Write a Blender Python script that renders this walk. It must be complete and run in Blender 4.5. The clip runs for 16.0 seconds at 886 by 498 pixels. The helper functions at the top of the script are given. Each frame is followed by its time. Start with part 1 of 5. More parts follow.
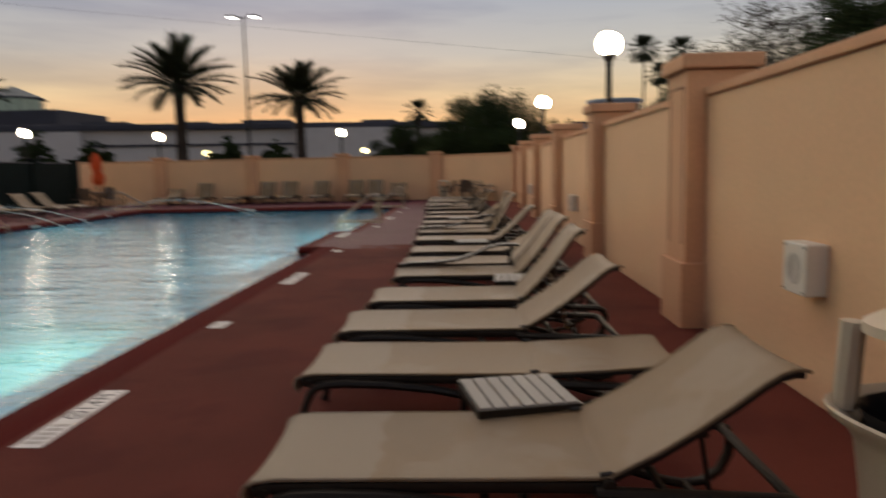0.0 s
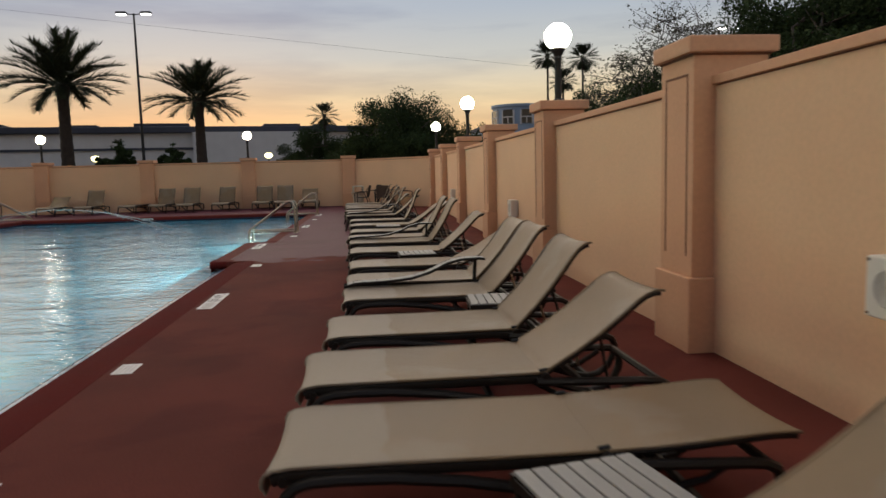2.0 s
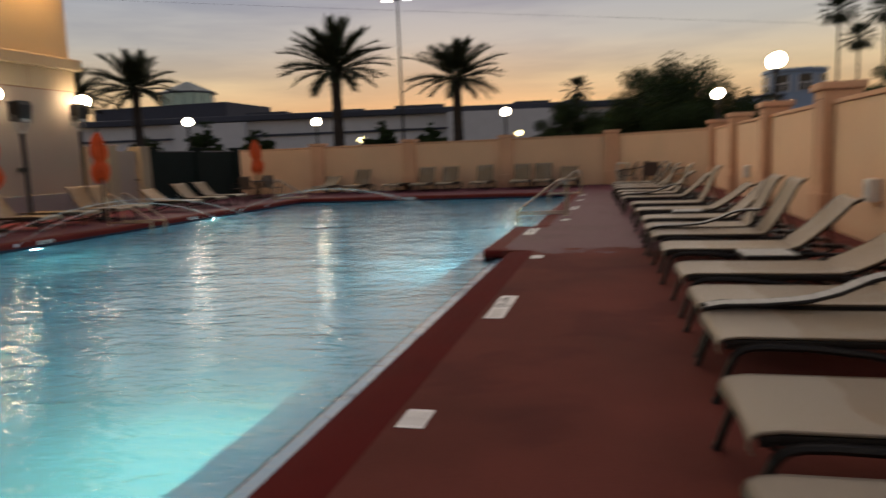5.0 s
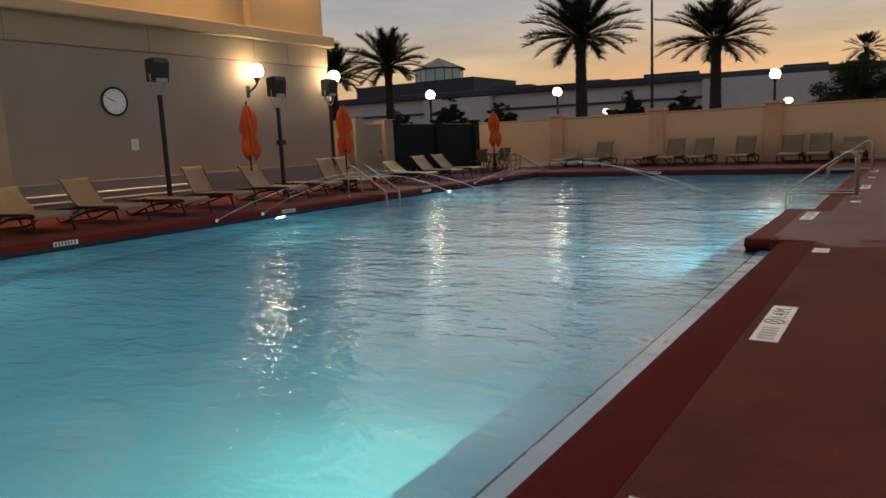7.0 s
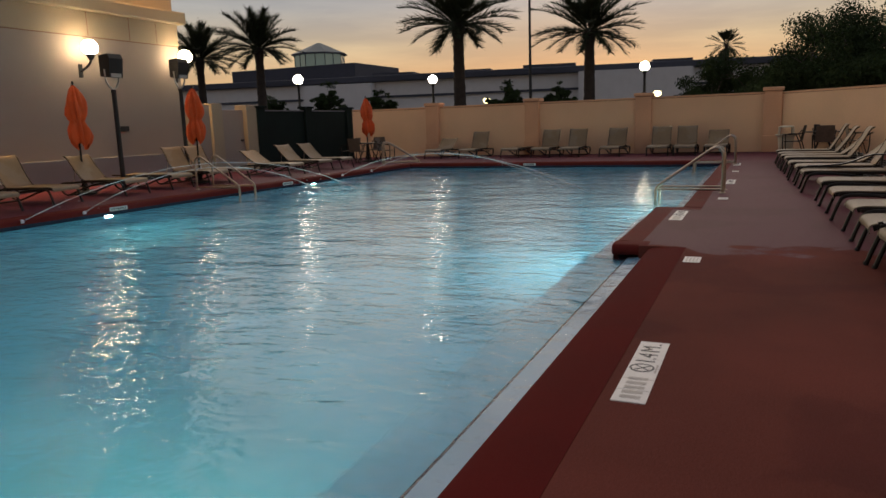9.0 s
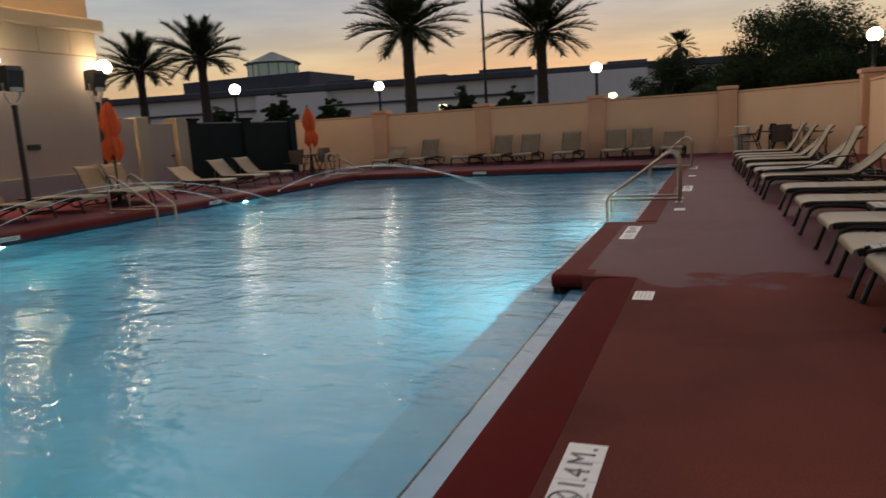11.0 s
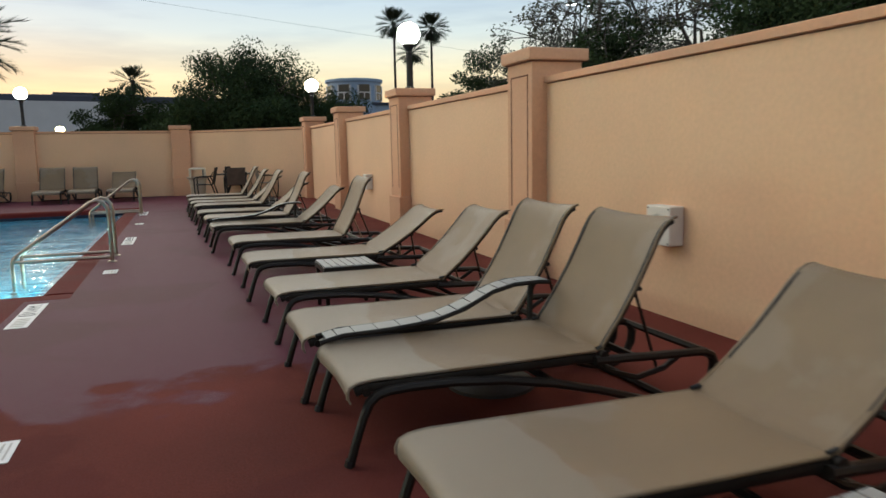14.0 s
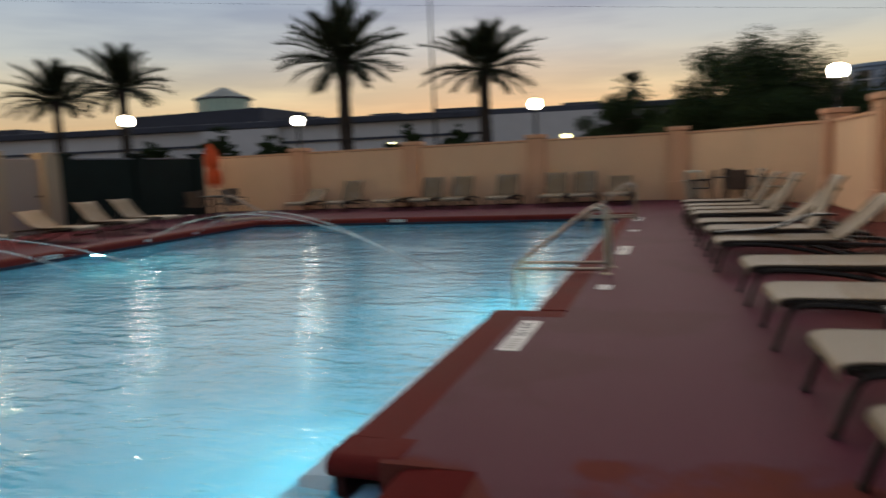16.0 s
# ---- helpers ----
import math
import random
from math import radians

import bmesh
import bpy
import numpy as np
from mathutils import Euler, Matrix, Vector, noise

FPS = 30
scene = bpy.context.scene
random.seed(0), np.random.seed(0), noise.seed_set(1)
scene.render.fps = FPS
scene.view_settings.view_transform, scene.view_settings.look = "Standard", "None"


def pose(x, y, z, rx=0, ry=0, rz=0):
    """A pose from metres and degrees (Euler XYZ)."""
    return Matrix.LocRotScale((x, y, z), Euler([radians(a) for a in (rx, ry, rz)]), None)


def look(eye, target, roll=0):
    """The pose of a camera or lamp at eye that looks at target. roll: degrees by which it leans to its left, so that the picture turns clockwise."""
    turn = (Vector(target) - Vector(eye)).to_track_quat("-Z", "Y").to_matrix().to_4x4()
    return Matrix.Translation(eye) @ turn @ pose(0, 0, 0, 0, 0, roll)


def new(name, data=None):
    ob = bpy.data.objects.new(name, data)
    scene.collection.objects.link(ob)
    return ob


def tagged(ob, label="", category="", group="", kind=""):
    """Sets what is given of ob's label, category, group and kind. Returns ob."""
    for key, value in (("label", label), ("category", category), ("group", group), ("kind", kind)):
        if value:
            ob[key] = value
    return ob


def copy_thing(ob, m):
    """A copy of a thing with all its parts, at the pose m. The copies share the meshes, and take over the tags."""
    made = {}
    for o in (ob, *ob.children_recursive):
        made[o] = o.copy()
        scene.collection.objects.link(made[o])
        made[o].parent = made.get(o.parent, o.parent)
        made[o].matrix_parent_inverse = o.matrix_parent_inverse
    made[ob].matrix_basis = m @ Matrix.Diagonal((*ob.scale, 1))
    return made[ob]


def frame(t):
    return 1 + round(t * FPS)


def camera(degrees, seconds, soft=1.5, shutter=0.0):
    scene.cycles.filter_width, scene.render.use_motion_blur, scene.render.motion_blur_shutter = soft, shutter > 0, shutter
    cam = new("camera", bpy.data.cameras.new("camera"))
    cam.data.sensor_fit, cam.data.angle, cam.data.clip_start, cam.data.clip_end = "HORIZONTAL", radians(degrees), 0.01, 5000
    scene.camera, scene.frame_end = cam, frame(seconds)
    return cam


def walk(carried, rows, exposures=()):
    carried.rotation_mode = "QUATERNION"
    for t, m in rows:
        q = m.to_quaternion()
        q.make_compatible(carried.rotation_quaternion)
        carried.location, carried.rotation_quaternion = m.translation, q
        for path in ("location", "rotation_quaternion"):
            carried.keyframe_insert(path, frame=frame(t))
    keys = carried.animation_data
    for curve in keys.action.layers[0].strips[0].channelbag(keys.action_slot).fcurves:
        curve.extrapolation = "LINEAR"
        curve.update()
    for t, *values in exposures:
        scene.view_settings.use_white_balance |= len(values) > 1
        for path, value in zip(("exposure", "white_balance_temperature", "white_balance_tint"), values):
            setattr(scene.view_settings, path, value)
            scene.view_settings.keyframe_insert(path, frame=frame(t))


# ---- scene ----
cam = camera(64.0, 16.0, shutter=0.8)
PATH = [
    (0, (0.824, -0.52, 1.416), (0.748, 1.466, 1.192), -1.2),
    (0.5, (0.77, -0.286, 1.374), (0.939, 1.686, 1.089), -0.3),
    (1, (0.659, 0.013, 1.38), (0.868, 1.981, 1.091), -0.6),
    (1.5, (0.483, 0.264, 1.388), (0.686, 2.238, 1.137), -0.8),
    (2, (0.329, 0.583, 1.403), (0.52, 2.562, 1.187), -1.5),
    (2.5, (0.174, 0.918, 1.41), (0.332, 2.9, 1.196), -1.2),
    (3, (0.006, 1.225, 1.404), (0.184, 3.203, 1.171), -0.8),
    (3.5, (-0.122, 1.548, 1.406), (0.146, 3.516, 1.174), -1.7),
    (4, (-0.186, 1.868, 1.412), (-0.063, 3.85, 1.178), -1.7),
    (4.5, (-0.35, 2.197, 1.376), (-0.587, 4.171, 1.153), -1.0),
    (5, (-0.476, 2.443, 1.39), (-0.957, 4.367, 1.134), -2.3),
    (5.2, (-0.516, 2.567, 1.367), (-1.113, 4.456, 1.096), -3.8),
    (7.3, (-0.849, 3.89, 1.31), (-1.95, 5.533, 1.01), -2.4),
    (7.5, (-0.871, 3.994, 1.313), (-1.94, 5.656, 1.003), -2.1),
    (8, (-0.977, 4.365, 1.318), (-1.913, 6.103, 0.999), -1.7),
    (8.5, (-0.993, 4.772, 1.313), (-1.829, 6.559, 0.985), -2.5),
    (8.7, (-0.989, 4.893, 1.319), (-1.811, 6.685, 0.979), -2.2),
    (11, (-1.022, 6.452, 1.366), (-1.744, 8.287, 1.033), -3.4),
    (11.5, (-0.969, 6.814, 1.362), (-1.534, 8.71, 1.067), -3.7),
    (12, (-0.868, 7.199, 1.391), (-1.005, 9.178, 1.142), -2.1),
    (12.5, (-0.805, 7.51, 1.413), (-0.497, 9.474, 1.195), -1.2),
    (13, (-0.75, 7.823, 1.375), (-0.181, 9.729, 1.165), -2.3),
    (13.5, (-0.674, 8.108, 1.37), (-0.023, 9.984, 1.126), -2.5),
    (14, (-0.656, 8.391, 1.346), (0.014, 10.254, 1.066), -1.1),
    (14.5, (-0.653, 8.748, 1.337), (-0.098, 10.649, 1.054), -1.3),
    (15, (-0.648, 9.138, 1.325), (-0.442, 11.111, 1.074), -1.7),
    (15.5, (-0.732, 9.478, 1.321), (-0.949, 11.451, 1.072), -2.4),
    (16, (-0.829, 9.756, 1.359), (-1.451, 11.642, 1.127), -2.6),
]

walk(cam, [(t, look(e, g, r)) for t, e, g, r in PATH],
     exposures=[(0, 0.15, 6500, 10), (1.0, 0.28, 6300, 8), (1.5, 0.3, 6000, 2), (2.5, 0.3, 6350, 10), (3.5, 0.28, 6500, 10), (4.2, 0.32, 6500, 10), (5.0, 0.06, 6450, 10),
                (8.0, -0.05, 6400, 10), (11.3, 0.12, 6150, 8), (12.5, 0.32, 6600, 10), (13.4, 0.68, 6250, 5), (14.0, 0.80, 5500, -3),
                (14.5, 0.88, 5300, -7), (15.2, 0.55, 5550, 0), (16.0, 0.22, 5900, 4)])

# ---------- sky ----------
world = bpy.data.worlds.new("dusk_sky")
scene.world = world
world.use_nodes = True
wt = world.node_tree
wt.nodes.clear()
w_out = wt.nodes.new("ShaderNodeOutputWorld")
w_bg = wt.nodes.new("ShaderNodeBackground")
w_bg.inputs["Strength"].default_value = 1.0
w_co = wt.nodes.new("ShaderNodeTexCoord")
w_sep = wt.nodes.new("ShaderNodeSeparateXYZ")
w_ramp = wt.nodes.new("ShaderNodeValToRGB")
w_map = wt.nodes.new("ShaderNodeMapping")
w_map.inputs["Scale"].default_value = (1.2, 1.2, 9.0)
w_map.inputs["Rotation"].default_value = (0.06, 0.10, 0.4)
w_noise = wt.nodes.new("ShaderNodeTexNoise")
w_noise.inputs["Scale"].default_value = 2.2
w_noise.inputs["Detail"].default_value = 7.0
w_noise.inputs["Roughness"].default_value = 0.55
w_cr = wt.nodes.new("ShaderNodeValToRGB")
w_cr.color_ramp.elements[0].position = 0.40
w_cr.color_ramp.elements[1].position = 0.62
w_mix = wt.nodes.new("ShaderNodeMix")
w_mix.data_type = "RGBA"
w_mix.blend_type = "MULTIPLY"
w_mix.inputs["B"].default_value = (0.66, 0.69, 0.79, 1)
w_fac = wt.nodes.new("ShaderNodeMath")
w_fac.operation = "MULTIPLY"
w_fac.inputs[1].default_value = 0.8
w_sky = wt.nodes.new("ShaderNodeTexSky")
w_sky.sky_type = "NISHITA"
w_sky.sun_disc = False
w_sky.sun_elevation = radians(0.5)
w_sky.sun_rotation = radians(-14)
w_sky.air_density = 1.3
w_skys = wt.nodes.new("ShaderNodeMix")
w_skys.data_type = "RGBA"
w_skys.blend_type = "ADD"
w_skys.inputs["Factor"].default_value = 0.03
ramp = w_ramp.color_ramp
SKY = [(0.0, (0.68, 0.39, 0.19)), (0.06, (0.74, 0.47, 0.235)), (0.105, (0.66, 0.51, 0.32)), (0.155, (0.46, 0.44, 0.405)),
       (0.22, (0.345, 0.37, 0.42)), (0.42, (0.35, 0.37, 0.43)), (1.0, (0.20, 0.21, 0.26))]
while len(ramp.elements) < len(SKY):
    ramp.elements.new(0.5)
for el, (pos, col) in zip(ramp.elements, SKY):
    el.position, el.color = pos, (*col, 1)
wt.links.new(w_co.outputs["Generated"], w_sep.inputs[0])
wt.links.new(w_sep.outputs["Z"], w_ramp.inputs[0])
wt.links.new(w_co.outputs["Generated"], w_map.inputs[0])
wt.links.new(w_map.outputs[0], w_noise.inputs["Vector"])
wt.links.new(w_noise.outputs[0], w_cr.inputs[0])
wt.links.new(w_cr.outputs[0], w_fac.inputs[0])
wt.links.new(w_fac.outputs[0], w_mix.inputs["Factor"])
wt.links.new(w_ramp.outputs[0], w_mix.inputs["A"])
wt.links.new(w_mix.outputs["Result"], w_skys.inputs["A"])
wt.links.new(w_sky.outputs[0], w_skys.inputs["B"])
# the half of the sky away from the sunset is duller
w_away = wt.nodes.new("ShaderNodeMapRange")
w_away.interpolation_type = "SMOOTHSTEP"
w_away.inputs["From Min"].default_value, w_away.inputs["From Max"].default_value = -0.75, 0.20
w_away.inputs["To Min"].default_value = 0.78
w_dim = wt.nodes.new("ShaderNodeVectorMath")
w_dim.operation = "SCALE"
wt.links.new(w_sep.outputs["Y"], w_away.inputs["Value"])
wt.links.new(w_skys.outputs["Result"], w_dim.inputs[0])
wt.links.new(w_away.outputs[0], w_dim.inputs["Scale"])
wt.links.new(w_dim.outputs[0], w_bg.inputs["Color"])
wt.links.new(w_bg.outputs[0], w_out.inputs[0])


# soft afterglow from the sunset side
sun_data = bpy.data.lights.new("afterglow", "SUN")
sun_data.energy, sun_data.angle, sun_data.color = 1.95, radians(100), (1.0, 0.75, 0.50)
new("afterglow", sun_data).matrix_basis = look((-12.0, 16.0, 5.2), (0, 0, 0))


# ---------- materials ----------
def mat(name, col, rough=0.6, metal=0.0, var=0.12, big=1.5, fine=60.0, bump=0.1, bump_scale=None, spec=0.5, tint=None, rvar=0.1, glow=None, world_space=True, rand=0.0):
    """A surface with large stains, fine grain, uneven gloss and a fine relief."""
    m = bpy.data.materials.new(name)
    m.use_nodes = True
    nt = m.node_tree
    b = nt.nodes["Principled BSDF"]
    co = nt.nodes.new("ShaderNodeNewGeometry" if world_space else "ShaderNodeTexCoord")
    vec = co.outputs["Position" if world_space else "Object"]
    n1, n2 = nt.nodes.new("ShaderNodeTexNoise"), nt.nodes.new("ShaderNodeTexNoise")
    n1.inputs["Scale"].default_value, n1.inputs["Detail"].default_value = big, 5.0
    n2.inputs["Scale"].default_value, n2.inputs["Detail"].default_value = fine, 3.0
    nt.links.new(vec, n1.inputs["Vector"])
    nt.links.new(vec, n2.inputs["Vector"])
    add = nt.nodes.new("ShaderNodeMix")
    add.data_type = "FLOAT"
    add.inputs["Factor"].default_value = 0.4
    nt.links.new(n1.outputs[0], add.inputs["A"])
    nt.links.new(n2.outputs[0], add.inputs["B"])
    mr = nt.nodes.new("ShaderNodeMapRange")
    mr.inputs["From Min"].default_value, mr.inputs["From Max"].default_value = 0.3, 0.7
    nt.links.new(add.outputs["Result"], mr.inputs["Value"])
    mx = nt.nodes.new("ShaderNodeMix")
    mx.data_type = "RGBA"
    dark = tint or tuple(c * (1 - 2 * var) for c in col)
    mx.inputs["A"].default_value = (*dark, 1)
    mx.inputs["B"].default_value = (*[min(1, c * (1 + var)) for c in col], 1)
    nt.links.new(mr.outputs[0], mx.inputs["Factor"])
    out = mx.outputs["Result"]
    if rand:
        oi = nt.nodes.new("ShaderNodeObjectInfo")
        hs = nt.nodes.new("ShaderNodeHueSaturation")
        mv = nt.nodes.new("ShaderNodeMapRange")
        mv.inputs["To Min"].default_value, mv.inputs["To Max"].default_value = 1 - rand, 1 + rand
        nt.links.new(oi.outputs["Random"], mv.inputs["Value"])
        nt.links.new(mv.outputs[0], hs.inputs["Value"])
        nt.links.new(out, hs.inputs["Color"])
        out = hs.outputs[0]
    nt.links.new(out, b.inputs["Base Color"])
    rr = nt.nodes.new("ShaderNodeMapRange")
    rr.inputs["To Min"].default_value, rr.inputs["To Max"].default_value = max(0.02, rough - rvar), min(1, rough + rvar)
    nt.links.new(n1.outputs[0], rr.inputs["Value"])
    nt.links.new(rr.outputs[0], b.inputs["Roughness"])
    b.inputs["Metallic"].default_value = metal
    b.inputs["Specular IOR Level"].default_value = spec
    if bump:
        bp = nt.nodes.new("ShaderNodeBump")
        bp.inputs["Strength"].default_value, bp.inputs["Distance"].default_value = bump, 0.01
        if bump_scale:
            n3 = nt.nodes.new("ShaderNodeTexNoise")
            n3.inputs["Scale"].default_value, n3.inputs["Detail"].default_value = bump_scale, 4.0
            nt.links.new(vec, n3.inputs["Vector"])
            nt.links.new(n3.outputs[0], bp.inputs["Height"])
        else:
            nt.links.new(n2.outputs[0], bp.inputs["Height"])
        nt.links.new(bp.outputs[0], b.inputs["Normal"])
    if glow:
        b.inputs["Emission Color"].default_value = (*glow[:3], 1)
        b.inputs["Emission Strength"].default_value = glow[3]
    return m


def deck_material():
    """Red painted textured concrete, with a damp, smoother stretch, tinted with sky sheen, past the jog of the pool's
    edge and dark water marks.
    """
    m = mat("red_deck_paint", (0.146, 0.040, 0.030), 0.85, var=0.22, big=0.75, fine=90, bump=0.35, bump_scale=140, spec=0.22)
    nt = m.node_tree
    b = nt.nodes["Principled BSDF"]
    geo = nt.nodes.new("ShaderNodeNewGeometry")
    sep = nt.nodes.new("ShaderNodeSeparateXYZ")
    nz = nt.nodes.new("ShaderNodeTexNoise")
    nz.inputs["Scale"].default_value, nz.inputs["Detail"].default_value = 1.1, 7.0
    nt.links.new(geo.outputs["Position"], sep.inputs[0])
    nt.links.new(geo.outputs["Position"], nz.inputs["Vector"])
    ma = nt.nodes.new("ShaderNodeMath")
    ma.operation = "MULTIPLY_ADD"
    ma.inputs[1].default_value = 2.6
    nt.links.new(nz.outputs[0], ma.inputs[0])
    nt.links.new(sep.outputs["Y"], ma.inputs[2])
    wet = nt.nodes.new("ShaderNodeMapRange")
    wet.interpolation_type = "SMOOTHSTEP"
    wet.inputs["From Min"].default_value, wet.inputs["From Max"].default_value = 13.90, 14.10
    nt.links.new(ma.outputs[0], wet.inputs["Value"])
    xm = nt.nodes.new("ShaderNodeMapRange")
    xm.interpolation_type = "SMOOTHSTEP"
    xm.inputs["From Min"].default_value, xm.inputs["From Max"].default_value = 1.3, -0.2
    nt.links.new(sep.outputs["X"], xm.inputs["Value"])
    mul = nt.nodes.new("ShaderNodeMath")
    mul.operation = "MULTIPLY"
    nt.links.new(wet.outputs[0], mul.inputs[0])
    nt.links.new(xm.outputs[0], mul.inputs[1])
    pn = nt.nodes.new("ShaderNodeTexNoise")
    pn.inputs["Scale"].default_value, pn.inputs["Detail"].default_value, pn.inputs["Distortion"].default_value = 0.85, 7.0, 0.4
    nt.links.new(geo.outputs["Position"], pn.inputs["Vector"])
    pm = nt.nodes.new("ShaderNodeMapRange")
    pm.interpolation_type = "SMOOTHSTEP"
    pm.inputs["From Min"].default_value, pm.inputs["From Max"].default_value, pm.inputs["To Max"].default_value = 0.53, 0.60, 0.34
    nt.links.new(pn.outputs[0], pm.inputs["Value"])
    stain = nt.nodes.new("ShaderNodeMix")
    stain.data_type = "RGBA"
    stain.inputs["B"].default_value = (0.068, 0.016, 0.017, 1)
    nt.links.new(pm.outputs[0], stain.inputs["Factor"])
    # damp tone, with the purple sheen of the sky mixed into its colour
    wet_sheen = nt.nodes.new("ShaderNodeMix")
    wet_sheen.data_type = "RGBA"
    wet_sheen.inputs["B"].default_value = (0.104, 0.028, 0.045, 1)
    old = b.inputs["Base Color"].links[0].from_socket
    nt.links.new(mul.outputs[0], wet_sheen.inputs["Factor"])
    nt.links.new(old, wet_sheen.inputs["A"])
    nt.links.new(wet_sheen.outputs["Result"], stain.inputs["A"])
    nt.links.new(stain.outputs["Result"], b.inputs["Base Color"])
    oldr = b.inputs["Roughness"].links[0].from_socket
    wr = nt.nodes.new("ShaderNodeMix")
    wr.data_type = "FLOAT"
    wr.inputs["B"].default_value = 0.52
    nt.links.new(mul.outputs[0], wr.inputs["Factor"])
    nt.links.new(oldr, wr.inputs["A"])
    nt.links.new(wr.outputs["Result"], b.inputs["Roughness"])
    b.inputs["IOR"].default_value = 1.22
    return m


def water_material():
    """Clear pool water: a rippled mirror by Fresnel over a tinted body that bends what lies under it."""
    m = bpy.data.materials.new("pool_water")
    m.use_nodes = True
    nt = m.node_tree
    nt.nodes.clear()
    out = nt.nodes.new("ShaderNodeOutputMaterial")
    mix = nt.nodes.new("ShaderNodeMixShader")
    tr = nt.nodes.new("ShaderNodeBsdfRefraction")
    tr.inputs["Color"].default_value = (0.62, 0.88, 1.0, 1)
    tr.inputs["IOR"].default_value = 1.12
    tr.inputs["Roughness"].default_value = 0.0
    gl = nt.nodes.new("ShaderNodeBsdfGlossy")
    gl.inputs["Roughness"].default_value = 0.03
    fr = nt.nodes.new("ShaderNodeFresnel")
    fr.inputs["IOR"].default_value = 1.33
    geo = nt.nodes.new("ShaderNodeNewGeometry")
    mp = nt.nodes.new("ShaderNodeMapping")
    mp.inputs["Scale"].default_value = (0.86, 1.6, 1.0)
    mp.inputs["Rotation"].default_value = (0, 0, 0.35)
    nt.links.new(geo.outputs["Position"], mp.inputs[0])
    # swell, ripples and fine wavelets, each with its own height in metres
    total = None
    for scale, detail, twist, height in ((0.6, 2.0, 0.0, 0.045), (3.0, 3.0, 0.6, 0.0225), (7.5, 2.0, 0.8, 0.0075), (17.0, 2.0, 0.5, 0.0016)):
        n = nt.nodes.new("ShaderNodeTexNoise")
        n.inputs["Scale"].default_value, n.inputs["Detail"].default_value, n.inputs["Distortion"].default_value = scale, detail, twist
        nt.links.new(mp.outputs[0], n.inputs["Vector"])
        ma = nt.nodes.new("ShaderNodeMath")
        ma.operation = "MULTIPLY_ADD"
        ma.inputs[1].default_value = height
        nt.links.new(n.outputs[0], ma.inputs[0])
        ma.inputs[2].default_value = 0.0
        if total:
            nt.links.new(total, ma.inputs[2])
        total = ma.outputs[0]
    bp = nt.nodes.new("ShaderNodeBump")
    bp.inputs["Strength"].default_value, bp.inputs["Distance"].default_value = 1.0, 1.0
    nt.links.new(total, bp.inputs["Height"])
    for node in (gl, fr, tr):
        nt.links.new(bp.outputs[0], node.inputs["Normal"])
    nt.links.new(fr.outputs[0], mix.inputs[0])
    nt.links.new(tr.outputs[0], mix.inputs[1])
    nt.links.new(gl.outputs[0], mix.inputs[2])
    nt.links.new(mix.outputs[0], out.inputs[0])
    return m


DECK = deck_material()
BAND = mat("deep_red_band_paint", (0.105, 0.011, 0.010), 0.85, var=0.12, big=1.2, fine=80, bump=0.3, bump_scale=130, spec=0.15)
COPING = mat("red_coping_paint", (0.125, 0.018, 0.015), 0.7, var=0.14, big=1.5, fine=70, bump=0.25, bump_scale=120, spec=0.22)
STUCCO = mat("peach_stucco", (0.76, 0.49, 0.295), 0.85, var=0.06, big=0.6, fine=30, bump=0.13, bump_scale=150)
STUCCO_TRIM = mat("darker_peach_stucco", (0.66, 0.37, 0.215), 0.85, var=0.07, big=0.9, fine=30, bump=0.13, bump_scale=150)
GROOVE = mat("shadow_joint", (0.20, 0.09, 0.05), 0.9, var=0.1)
HOTEL = mat("pale_grey_stucco", (0.29, 0.228, 0.19), 0.85, var=0.06, big=0.4, fine=40, bump=0.25, bump_scale=80)
HOTEL_TAN = mat("tan_stucco", (0.33, 0.255, 0.175), 0.85, var=0.07, big=0.5, fine=40, bump=0.25, bump_scale=80)
PLINTH = mat("grey_plinth", (0.20, 0.19, 0.20), 0.8, var=0.12, big=0.8)
PLASTER = mat("pool_plaster", (0.26, 0.62, 0.76), 0.7, var=0.10, big=0.8, fine=20, bump=0.05)
GUTTER = mat("white_pool_plaster", (0.70, 0.64, 0.70), 0.35, var=0.07, big=1.5, fine=50, bump=0.1)
DARKLINE = mat("dark_pool_line", (0.03, 0.035, 0.055), 0.8, var=0.2, big=6, spec=0.1)
WATER = water_material()
